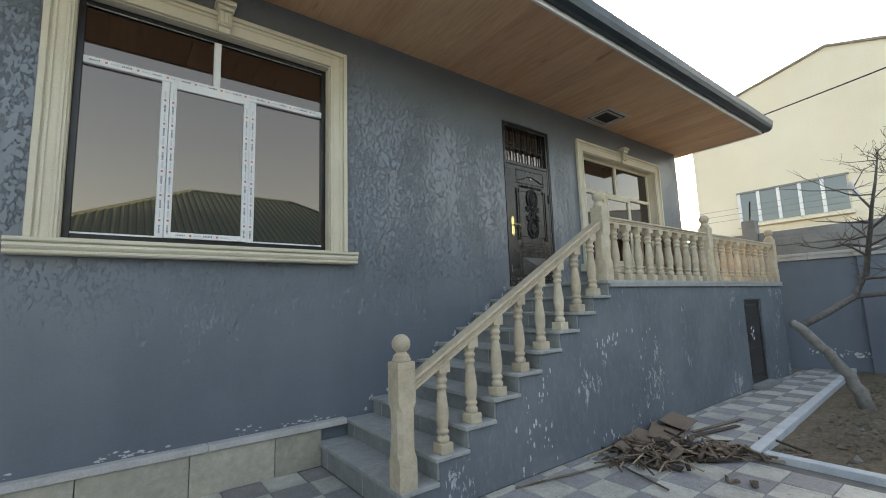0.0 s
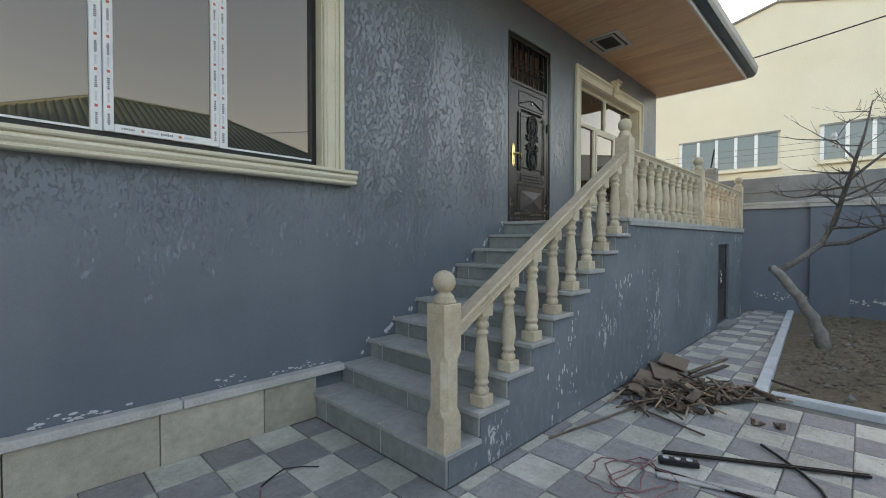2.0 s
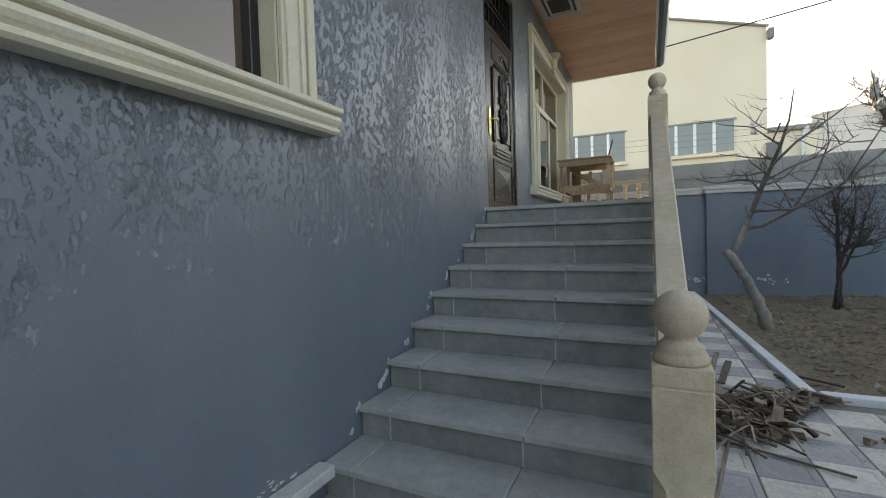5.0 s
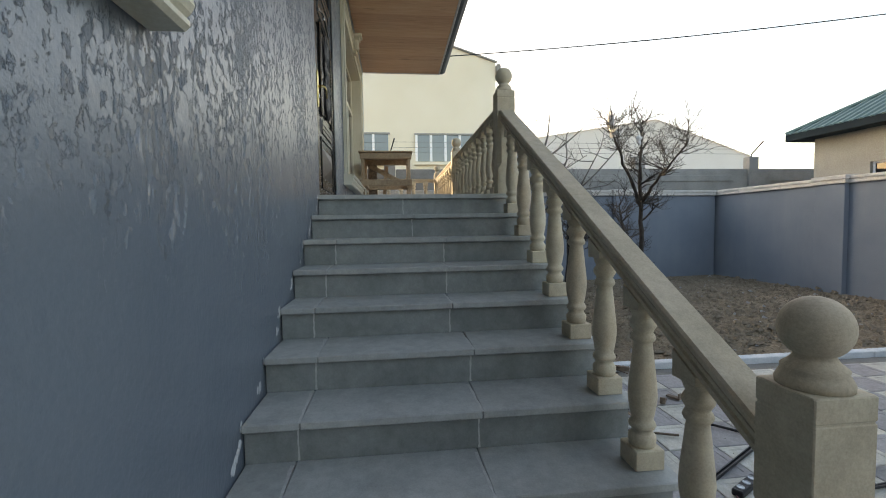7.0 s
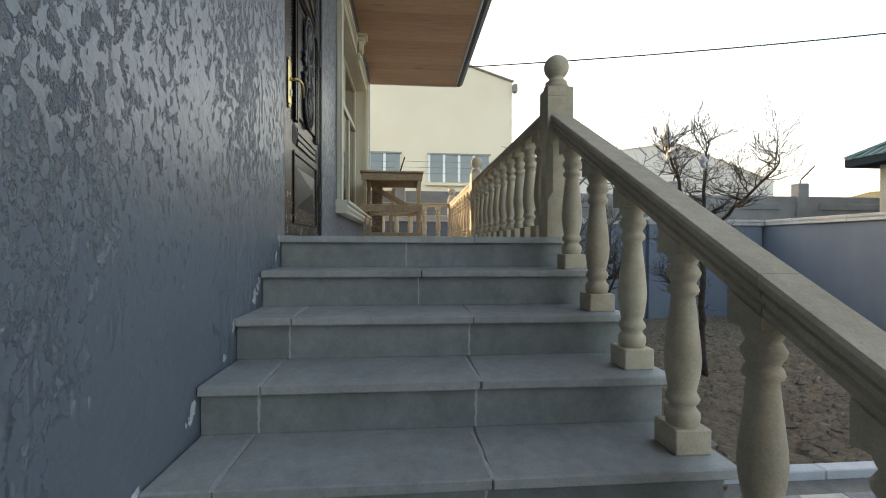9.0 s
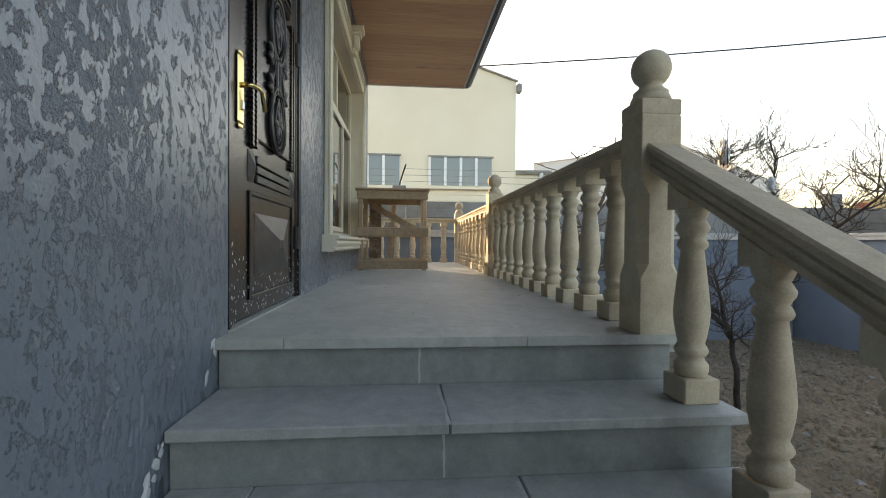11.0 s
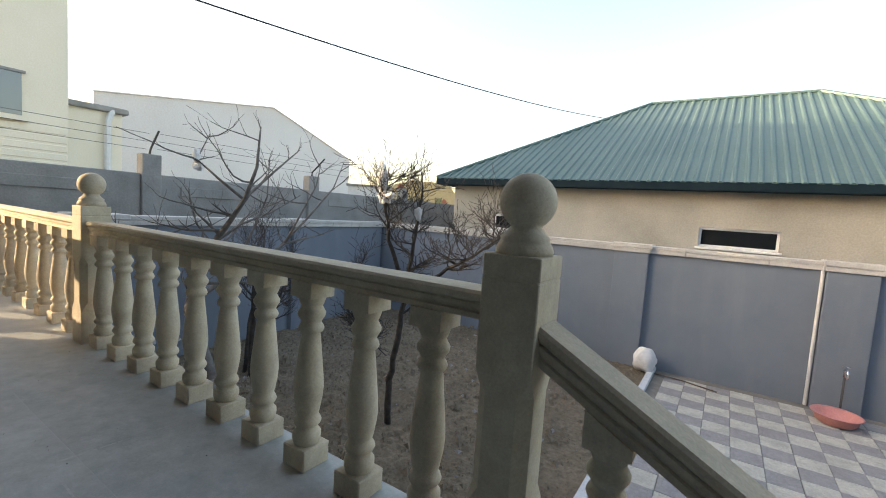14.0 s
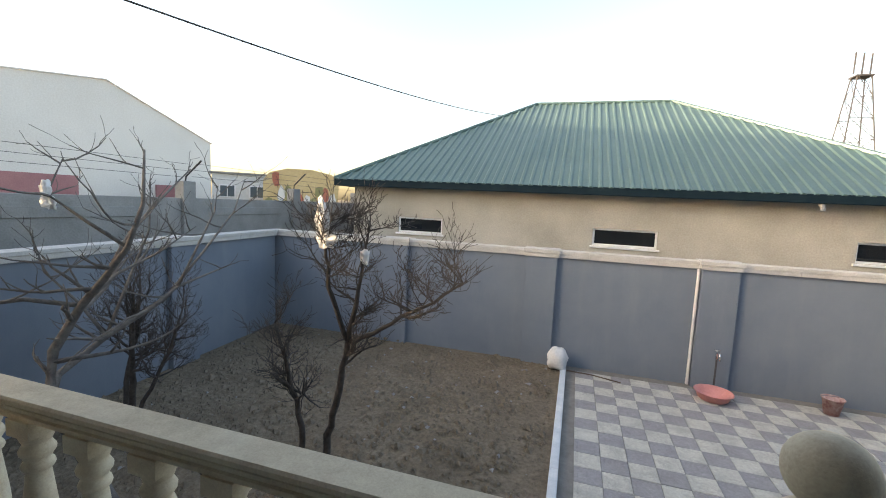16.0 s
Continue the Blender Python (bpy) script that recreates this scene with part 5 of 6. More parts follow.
def tree(label, at, stems, bark, seed, depth, spread, rise, shoot):
    """stems: lists of (points, radii); shoots start along the upper half of each."""
    rng = random.Random(seed)
    t = thing("tree", label, "tree", at, group="bare garden trees")
    twigs, limbs = bmesh.new(), bmesh.new()
    for pts, radii in stems:
        pts = [Vector(p) for p in pts]
        dense, rr = [], []
        for a, b, ra, rb in zip(pts, pts[1:], radii, radii[1:]):
            for k in range(4):
                q = a.lerp(b, k / 4)
                if 0 < k:
                    q += Vector((rng.uniform(-1, 1), rng.uniform(-1, 1), rng.uniform(-1, 1))) * 0.018
                dense.append(q)
                rr.append(ra + (rb - ra) * k / 4 + rng.uniform(-0.05, 0.08) * ra)
        dense.append(pts[-1])
        rr.append(radii[-1])
        part("trunk", tube(bmesh.new(), dense, rr, 10), bark, t, smooth=True)
        if shoot:
            start = int(len(dense) * 0.5)
            for i in range(start, len(dense)):
                for _ in range(3):
                    if rng.random() < 0.8:
                        side = Vector((rng.uniform(-1, 1), rng.uniform(-1, 1), rng.uniform(-0.1, 0.9))).normalized()
                        grow(rng, twigs, limbs, dense[i], side, shoot * rng.uniform(0.6, 1.1), max(0.007, rr[i] * 0.55), depth, spread, rise)
    if limbs.verts:
        tagged(part("branch_growth", limbs, bark, t, smooth=True), kind="stuff")
    else:
        limbs.free()
    if twigs.verts:
        tagged(part("twig_growth", twigs, bark, t, smooth=True), kind="stuff")
    else:
        twigs.free()
    return t


tree("leaning grey-barked bare tree with a sawn stub", (7.98, 1.5, 0),
     [([(8.00, 1.48, -0.05), (7.93, 1.60, 0.40), (7.72, 1.82, 0.78), (7.50, 2.04, 1.10)], [0.085, 0.072, 0.064, 0.054])], "pale_bark", 5, 0, 0.4, 0.2, 0)
leaning = bpy.data.objects["tree"]
rng = random.Random(12)
tw, lb = bmesh.new(), bmesh.new()
stems = [([(7.56, 1.99, 1.04), (8.2, 1.78, 1.22), (8.85, 1.60, 1.42), (9.02, 1.46, 1.75), (8.82, 1.36, 2.14), (8.65, 1.29, 2.37), (8.47, 1.22, 2.64), (8.40, 1.13, 3.0), (8.46, 1.06, 3.45)], [0.052, 0.047, 0.043, 0.039, 0.034, 0.030, 0.024, 0.016, 0.008]),
         ([(8.85, 1.60, 1.42), (9.25, 1.30, 1.45), (9.22, 0.90, 1.69), (9.08, 0.50, 1.93), (9.0, 0.30, 2.10), (9.05, -0.4, 2.22)], [0.036, 0.033, 0.028, 0.022, 0.016, 0.008]),
         ([(8.82, 1.36, 2.14), (9.05, 1.62, 2.22), (9.2, 1.95, 2.2), (9.25, 2.25, 2.3)], [0.020, 0.017, 0.012, 0.006]),
         ([(8.65, 1.29, 2.37), (8.8, 0.95, 2.72), (8.95, 0.5, 3.05), (9.0, 0.12, 3.36)], [0.022, 0.018, 0.013, 0.006]),
         ([(8.47, 1.22, 2.64), (8.75, 1.35, 2.85), (9.0, 1.46, 3.05), (9.05, 1.30, 3.35)], [0.017, 0.014, 0.010, 0.005]),
         ([(9.0, 0.30, 2.10), (8.95, 0.1, 2.5), (8.9, -0.1, 2.9), (8.95, -0.2, 3.2)], [0.015, 0.012, 0.009, 0.005]),
         ([(9.05, 0.45, 1.95), (9.05, -0.1, 2.45), (9.0, -0.5, 2.9), (9.02, -0.7, 3.3)], [0.017, 0.014, 0.010, 0.005]),
         ([(9.22, 0.90, 1.69), (9.3, 0.6, 2.2), (9.2, 0.45, 2.7), (9.1, 0.5, 3.2)], [0.018, 0.015, 0.010, 0.005]),
         ([(8.82, 1.36, 2.14), (8.9, 1.0, 2.35), (8.9, 0.6, 2.5), (8.85, 0.2, 2.75)], [0.018, 0.015, 0.010, 0.005]),
         ([(9.22, 0.90, 1.69), (9.5, 0.95, 2.0), (9.7, 1.1, 2.3), (9.7, 1.2, 2.7)], [0.017, 0.014, 0.010, 0.005])]
for k, (pts, radii) in enumerate(stems):
    tube(lb, [Vector(p) for p in pts], radii, 8)
    for i in range(2, len(pts)):
        for q in range(2):
            p = Vector(pts[i - 1]).lerp(Vector(pts[i]), rng.uniform(0.3, 1.0))
            if p.z < 1.55:
                continue
            if q == 0 and i < len(pts) - 1:            # a long sweeping limb that turns up at its end
                d = Vector((rng.uniform(-0.6, 0.6), rng.choice((-1, 1)) * rng.uniform(0.5, 1.0), rng.uniform(-0.1, 0.25))).normalized()
                L, r0 = rng.uniform(0.5, 1.1), max(0.011, radii[i] * 0.6)
                limb, rr = [p.copy()], [r0]
                for m_ in range(7):
                    d = (d + Vector((rng.gauss(0, 0.14), rng.gauss(0, 0.14), 0.05 + rng.gauss(0, 0.10)))).normalized()
                    p = p + d * L / 7
                    limb.append(p.copy())
                    rr.append(r0 * (1 - 0.1 * (m_ + 1)))
                    if m_ > 1 and rng.random() < 0.55:
                        side = (d + Vector((rng.uniform(-0.8, 0.8), rng.uniform(-0.8, 0.8), rng.uniform(-0.2, 0.9)))).normalized()
                        grow(rng, tw, lb, p, side, rng.uniform(0.12, 0.32), rr[-1] * 0.7, 0, 0.5, 0.8)
                tube(lb, limb, rr, 6)
            else:
                side = Vector((rng.uniform(-1, 1), rng.uniform(-1, 1), rng.uniform(0.0, 0.9))).normalized()
                grow(rng, tw, lb, p, side, rng.uniform(0.22, 0.50), max(0.008, radii[i] * 0.6), 1, 0.6, 0.9)
tagged(part("branch_growth", lb, "bark", leaning, smooth=True), kind="stuff")
tagged(part("twig_growth", tw, "bark", leaning, smooth=True), kind="stuff")

tree("bare dark-barked fruit tree with two stems and dense twigs", (7.4, -0.1, 0),
     [([(7.40, -0.12, -0.05), (7.34, -0.02, 0.6), (7.12, 0.12, 1.2), (6.98, 0.22, 1.75), (6.82, 0.34, 2.3), (6.70, 0.40, 2.85)], [0.044, 0.039, 0.034, 0.028, 0.017, 0.007]),
      ([(6.98, 0.22, 1.75), (7.05, 0.42, 2.25), (7.0, 0.60, 2.62), (6.95, 0.74, 2.9)], [0.026, 0.02, 0.014, 0.007]),
      ([(6.98, 0.22, 1.75), (6.6, 0.30, 1.95), (6.2, 0.30, 2.2), (5.85, 0.30, 2.45)], [0.026, 0.02, 0.014, 0.008]),
      ([(7.70, -0.10, -0.05), (7.68, -0.06, 0.6), (7.80, 0.02, 1.2), (7.98, 0.02, 1.75)], [0.036, 0.032, 0.026, 0.012])], "dark_bark", 8, 2, 0.8, 0.6, 0.42)
tree("small bare bushy tree near the garden wall", (10.0, 0.1, 0),
     [([(10.05, 0.05, -0.05), (10.02, 0.08, 0.6), (9.95, 0.12, 1.2), (9.90, 0.12, 1.9)], [0.045, 0.038, 0.03, 0.016]),
      ([(10.15, 0.10, -0.05), (10.22, 0.0, 0.7), (10.25, -0.15, 1.3), (10.2, -0.2, 2.0)], [0.035, 0.03, 0.022, 0.010]),
      ([(9.95, 0.15, -0.05), (9.75, 0.15, 0.6), (9.5, 0.0, 1.2), (9.4, -0.1, 1.7)], [0.03, 0.025, 0.018, 0.008])], "dark_bark", 15, 2, 0.8, 0.7, 0.5)


def crumpled(r, sx, sy, sz, seed, sub=3, amp=0.35):
    bm = bmesh.new()
    bmesh.ops.create_icosphere(bm, subdivisions=sub, radius=r)
    o = Vector((seed * 3.7, seed * 1.3, seed))
    for v in bm.verts:
        n1 = noise.noise(v.co / r * 1.6 + o)
        n2 = noise.noise(v.co / r * 5 + o)
        v.co *= 1 + amp * n1 + amp * 0.45 * n2
        v.co.x, v.co.y, v.co.z = v.co.x * sx, v.co.y * sy, v.co.z * sz
    return bm


for i, (x, y, z, sx, sy, sz) in enumerate(((9.02, 1.44, 2.98, 0.8, 0.6, 0.8), (8.99, 1.47, 3.09, 0.5, 0.5, 0.9), (6.97, 0.70, 2.94, 0.9, 0.6, 2.0), (6.94, 0.68, 2.76, 1.2, 0.6, 0.9), (6.72, 0.42, 2.62, 0.5, 0.5, 1.0))):
    bm = crumpled(0.068, sx, sy, sz, 11 + i, 3, 0.7)
    bmesh.ops.translate(bm, vec=(x, y, z), verts=bm.verts[:])
    tagged(part("plastic_scrap", bm, "rag"), "torn white plastic scrap caught in bare branches", "plastic", group="plastic scraps in the trees")

# ---- porch: rough carpenter's trestle ----
desk = thing("work_trestle", "rough pine carpenter's trestle on the porch paving", "trestle", (8.4, 3.97, PORCH))
DX0, DX1, DY0, DY1, DZ = 8.0, 8.78, 3.57, 4.37, 0.93
for x in (DX0 + 0.02, DX1 - 0.07):
    for y in (DY0 + 0.005, DY1 - 0.055):
        part("leg", boxes((x, y, PORCH, x + 0.045, y + 0.05, PORCH + DZ - 0.03), bevel=0.003), "board", desk)
for x in (DX0 - 0.003, DX1 - 0.022):
    part("front_board", boxes((x, DY0 - 0.01, PORCH + 0.83, x + 0.022, DY1 + 0.01, PORCH + 0.925), bevel=0.003), "board", desk)
    part("rail", boxes((x - 0.002, DY0 - 0.015, PORCH + 0.40, x + 0.02, DY1 + 0.02, PORCH + 0.50), bevel=0.003), "board", desk)
    part("foot_rail", boxes((x - 0.002, DY0 - 0.01, PORCH + 0.02, x + 0.02, DY1 + 0.01, PORCH + 0.12), bevel=0.003), "board", desk)
for i in range(4):
    a = DX0 - 0.03 + i * 0.213
    part("top_board", boxes((a, DY0 - 0.03, PORCH + DZ, a + 0.20, DY1 + 0.03 - 0.02 * (i % 2), PORCH + DZ + 0.025), bevel=0.004), "board", desk)
part("brace", boxes((-0.012, -0.42, -0.04, 0.012, 0.42, 0.04), m=pose(DX1 - 0.05, 3.90, PORCH + 0.62, 28, 0, 0), bevel=0.003), "board", desk)
for y in (DY0 + 0.02, DY1 - 0.08):
    part("stretcher", boxes((DX0 + 0.03, y, PORCH + 0.42, DX1 - 0.03, y + 0.022, PORCH + 0.49), bevel=0.003), "board", desk)
lean = thing("leaning_planks", "loose rough planks leaning beside the trestle", "planks", (8.9, 4.3, PORCH))
part("plank", boxes((-0.01, -0.11, 0, 0.012, 0.05, 0.86), m=pose(8.92, 4.26, PORCH + 0.002, 0, 0, 0)), "scrap", lean)
part("plank", boxes((-0.012, -0.03, 0, 0.012, 0.03, 0.84), m=pose(8.96, 4.05, PORCH + 0.004, 5, 0, 0)), "board", lean)
part("plank", boxes((-0.012, -0.02, 0, 0.012, 0.02, 0.80), m=pose(8.99, 4.34, PORCH + 0.004, -4, 0, 0)), "board", lean)
tagged(part("wood_scrap", boxes((8.05, 4.10, PORCH + DZ + 0.026, 8.20, 4.36, PORCH + DZ + 0.034), bevel=0.002), "scrap"), "thin dark offcut lying on the trestle top", "offcut")

# ---- yard: heap of broken wood against the flank ----
random.seed(77)
HEAP = Vector((4.50, 2.24))
KINDS = ("scrap", "dark_scrap", "scrap", "dark_scrap", "board", "hardboard")
for i in range(165):
    along = random.gauss(0, 0.30)
    r = abs(along) + abs(random.gauss(0, 0.13))
    px = HEAP.x + along * 0.95 + random.gauss(0, 0.10)
    py = min(HEAP.y - along * 0.62 + random.gauss(0, 0.14), FLANK - 0.12)
    L = random.choice((0.06, 0.09, 0.12, 0.15, 0.18, 0.22, 0.28, 0.36))
    Wd, T = random.choice((0.014, 0.02, 0.03, 0.05, 0.075)), random.uniform(0.006, 0.02)
    h = max(0.012, 0.15 * (1 - r / 0.75)) * random.uniform(0.15, 1.0)
    tilt = random.gauss(0, 16) if h > 0.03 else random.gauss(0, 2)
    half = L / 2 * abs(math.sin(radians(tilt))) + T
    k = random.uniform(0.75, 1.0)
    bm = bmesh.new()
    for v in box(bm, -L / 2, -Wd / 2, -T / 2, L / 2, Wd / 2, T / 2):
        if v.co.x > 0:
            v.co.x -= (1 - k) * L * (0.5 if v.co.y > 0 else 0.1)
            v.co.y *= k
    bmesh.ops.transform(bm, matrix=pose(px, py, max(h, half + 0.004), random.gauss(0, 18), tilt, random.uniform(-90, 90)), verts=bm.verts[:])
    tagged(part("wood_scrap", bm, KINDS[i % 6]), "broken weathered wood offcut in a heap", "wood scrap", group="heap of broken wood")
for i in range(26):                      # crooked sticks thrown over the heap
    a, L = random.gauss(0.5, 0.7), random.uniform(0.25, 0.65)
    p = Vector((HEAP.x - 0.25 + random.gauss(0, 0.22), min(HEAP.y + 0.14 + random.gauss(0, 0.14), 2.6), 0))
    d = Vector((math.cos(a), math.sin(a), 0))
    pts = [p + d * L * (q / 3 - 0.5) + Vector((random.gauss(0, 0.012), random.gauss(0, 0.012), 0.02 + 0.09 * math.exp(-((q - 1.5) / 1.2) ** 2) * random.uniform(0.3, 1))) for q in range(4)]
    for q in pts:
        q.y = min(q.y, FLANK - 0.03)
    tagged(part("stick", tube(bmesh.new(), pts, [0.008, 0.008, 0.007, 0.005], 6), random.choice(("scrap", "board"))), "crooked dry stick lying over the wood heap", "stick", group="heap of broken wood")
for px, py, z, L, Wd, rx, yaw, mat in ((4.95, 2.60, 0.02, 0.62, 0.34, 9, 24, "hardboard"), (5.35, 2.66, 0.05, 0.50, 0.28, 14, 10, "hardboard"), (4.45, 2.66, 0.03, 0.75, 0.22, 12, 12, "hardboard"), (5.75, 2.40, 0.008, 0.95, 0.05, 0, -10, "scrap"), (5.5, 2.33, 0.008, 0.8, 0.06, 0, -12, "scrap"),
                                   (4.35, 2.76, 0.04, 1.3, 0.02, 0, 3, "board"), (4.75, 2.79, 0.05, 1.2, 0.02, 0, 2, "scrap"), (3.42, 2.62, 0.008, 1.35, 0.018, 0, -12, "scrap"), (3.75, 2.30, 0.010, 0.75, 0.016, 0, 70, "scrap"), (4.95, 1.78, 0.008, 1.0, 0.016, 0, -42, "scrap"), (4.55, 1.95, 0.02, 0.42, 0.05, 4, -35, "dark_scrap"), (4.70, 1.98, 0.03, 0.36, 0.06, -6, -48, "scrap")):
    bm = boxes((-L / 2, -Wd / 2, 0, L / 2, Wd / 2, 0.012), m=pose(px, py, z + Wd / 2 * abs(math.sin(radians(rx))), rx, 0, yaw), bevel=0.002)
    tagged(part("wood_scrap", bm, mat), "long strip of scrap board lying by the heap", "wood scrap", group="heap of broken wood")
for px, py, L, yaw in ((4.23, 1.57, 0.11, 30), (4.17, 1.70, 0.10, -40), (2.60, 1.78, 0.10, 80)):
    bm = boxes((-L / 2, -0.02, 0, L / 2, 0.02, 0.015), (-L / 2, -0.02, 0.015, -L / 2 + 0.012, 0.02, 0.05), m=pose(px, py, 0.006, 0, 0, yaw), bevel=0.002)
    tagged(part("offcut", bm, "scrap"), "small bent dark offcut on the yard tiles", "offcut", group="stray offcuts")

# black steel bars, cable and socket strip
for nm, a, b, w, h in (("steel_bar", (3.13, 2.09), (3.71, 1.06), 0.013, 0.018), ("steel_channel", (2.86, 2.05), (2.97, 1.15), 0.010, 0.014)):
    A2, B2 = Vector((*a, 0)), Vector((*b, 0))
    L = (B2 - A2).length
    yaw = math.degrees(math.atan2(B2.y - A2.y, B2.x - A2.x))
    m = pose(a[0], a[1], 0.006, 0, 0, yaw)
    bm = boxes((0, -w, 0, L, -w + 0.006, h), (0, w - 0.006, 0, L, w, h), (0, -w + 0.006, 0, L, w - 0.006, 0.006), m=m)
    tagged(part(nm, bm, "black"), "black steel channel lying on the yard tiles", "steel bar", group="steel bars on the yard")
bm = boxes((0, -0.028, 0, 1.05, 0.028, 0.014), m=pose(2.80, 2.02, 0.006, 0, 0, -70), bevel=0.003)
tagged(part("plank", bm, "cap"), "pale grey narrow board lying on the yard tiles", "plank")
tagged(part("black_hose", bar([(3.75, 1.62, 0.012), (3.62, 1.50, 0.012), (3.45, 1.36, 0.012), (3.30, 1.27, 0.012), (3.15, 1.22, 0.012), (2.95, 1.26, 0.012)], 0.009, 6), "rubber"), "black cable curling over the yard tiles", "cable")
strip = thing("socket_strip", "black socket strip lying on the yard tiles", "socket strip", (2.92, 2.05, 0))
ms = pose(2.98, 2.07, 0.006, 0, 0, -62)
part("body", boxes((0, -0.028, 0, 0.24, 0.028, 0.038), m=ms, bevel=0.006), "black", strip)
for q in range(3):
    part("socket", lathe([(0.019, 0), (0.019, 0.004), (0.015, 0.004), (0.015, 0.001)], 14, tuple(ms @ Vector((0.045 + q * 0.07, 0, 0.0385)))), "film_grey", strip)
random.seed(5)
for k, (cx_, cy_) in enumerate(((2.72, 2.12), (2.62, 2.20), (2.66, 2.05))):
    pts = [(cx_ + (0.22 + 0.03 * math.sin(i * 1.7 + k)) * math.cos(i * 0.33 + k), cy_ + (0.16 + 0.03 * math.cos(i * 1.3)) * math.sin(i * 0.33 + k), 0.010 + 0.004 * k) for i in range(21)]
    if k == 2:
        pts.append((2.97, 2.08, 0.02))
    tagged(part("cable", bar(pts, 0.0045, 5), "pink_wire"), "loose coil of dusty red wire on the tiles", "cable", group="loose wire coils")
pts = [(0.98, 3.62, 0.008), (0.95, 3.55, 0.008), (0.86, 3.52, 0.01), (0.83, 3.47, 0.008), (0.78, 3.46, 0.008), (0.74, 3.40, 0.008), (0.66, 3.38, 0.008)]
tagged(part("cable", bar(pts, 0.006, 5), "pink_wire"), "short end of dark red wire by the plinth", "cable", group="loose wire coils")
pts = [(1.36, 3.62, 0.008), (1.27, 3.70, 0.012), (1.18, 3.74, 0.016), (1.10, 3.72, 0.008), (1.0, 3.66, 0.008)]
tagged(part("cable", bar(pts, 0.005, 5), "rubber"), "short black wire end on the tiles", "cable", group="loose wire coils")

# ---- by the garden wall: tap, basin, bucket, sack ----
tap = thing("garden_tap", "chrome tap on an upright pipe by the garden wall", "tap", (2.42, -4.6, 0))
part("pipe", bar([(2.42, -4.70, 0.0), (2.42, -4.70, 0.62)], 0.016, 10), "tower", tap)
part("spout", tube(bmesh.new(), [(2.42, -4.70, 0.60), (2.42, -4.70, 0.70), (2.42, -4.66, 0.74), (2.42, -4.58, 0.74), (2.42, -4.54, 0.70), (2.42, -4.54, 0.62)], [0.02, 0.022, 0.022, 0.02, 0.018, 0.016], 10), "steel", tap, smooth=True)
part("valve_handle", boxes((2.37, -4.715, 0.76, 2.47, -4.685, 0.775), (2.412, -4.705, 0.72, 2.428, -4.695, 0.76), bevel=0.003), "steel", tap)
wp = part("water_pipe", bar([(2.80, -4.895, 2.33), (2.80, -4.895, 0.0)], 0.026, 8), "fascia", tap, "white plastic riser pipe")
ob = part("basin", lathe([(0.20, 0.0), (0.235, 0.03), (0.275, 0.13), (0.30, 0.135), (0.302, 0.145), (0.278, 0.143), (0.225, 0.035), (0.19, 0.012), (0.01, 0.012)], 32, (2.52, -4.33, 0.004)), "basin", smooth=True)
tagged(ob, "shallow round pink plastic wash basin under the tap", "basin")
bk = thing("bucket", "dark red paint-spattered plastic bucket on the tiles", "bucket", (0.78, -4.5, 0))
part("body", lathe([(0.10, 0.0), (0.145, 0.26), (0.158, 0.262), (0.158, 0.275), (0.138, 0.274), (0.095, 0.01), (0.01, 0.01)], 24, (0.78, -4.50, 0.004)), "bucket", bk, smooth=True)
part("handle", bar([(0.78 + 0.15 * math.cos(q * math.pi / 10), -4.50 + 0.10 * math.sin(q * math.pi / 10) - 0.02, 0.28 + 0.05 * math.sin(q * math.pi / 10)) for q in range(11)], 0.005, 6), "steel", bk)
bm = crumpled(0.23, 0.85, 0.8, 1.05, 3, 4, 0.22)
bmesh.ops.translate(bm, vec=(5.12, -4.62, 0.22), verts=bm.verts[:])
for v in bm.verts:
    v.co.z = max(v.co.z, 0.03)
tagged(part("rubbish_sack", bm, "sack", smooth=True), "full crumpled white plastic sack by the garden wall", "sack")
tagged(part("stick", bar([(5.0, -4.62, 0.015), (4.5, -4.58, 0.014), (3.98, -4.40, 0.014)], 0.012, 6), "scrap"), "thin stick lying along the garden wall", "stick")

# ---- crumbs: flaked plaster along wall feet, clods and stones in the bed ----


def flake(bm, p, u, w, r, t, k=6):
    """A little ragged plate of plaster on a wall."""
    ring = [p + (u * math.cos(2 * math.pi * i / k) + w * math.sin(2 * math.pi * i / k)) * r * random.uniform(0.5, 1.2) for i in range(k)]
    nrm = u.cross(w)
    c = bm.verts.new(p + nrm * t)
    vs = [bm.verts.new(q + nrm * 0.0006) for q in ring]
    for i in range(k):
        bm.faces.new((vs[i], vs[(i + 1) % k], c))


random.seed(41)
bm = bmesh.new()
U, Wv = Vector((1, 0, 0)), Vector((0, 0, 1))
for i in range(230):
    x = random.uniform(-2.5, 2.0)
    if noise.noise(Vector((x * 2.1, 0, 0))) < -0.12 + 0.25 * random.random():
        continue
    z = 0.41 + abs(random.gauss(0, 0.022)) + 0.06 * max(0, noise.noise(Vector((x * 4, 7, 0)))) * random.random()
    flake(bm, Vector((x, HW - 0.0015, z)), U * 1.6, Wv * 0.62, random.uniform(0.004, 0.017), 0.003)
for k in range(10):
    xn, z = NOSE1 - (9 - k) * RUN, PORCH - (9 - k) * RISE
    for i in range(18):
        t = random.random()
        if noise.noise(Vector((k * 1.7, t * 2.6, 3.0))) > 0.0:
            flake(bm, Vector((xn + 0.02 - 0.10 * t ** 2 - abs(random.gauss(0, 0.018)), HW - 0.0015, z + 0.005 - t * 0.145)), U, Wv * 1.3, random.uniform(0.005, 0.021), 0.003)
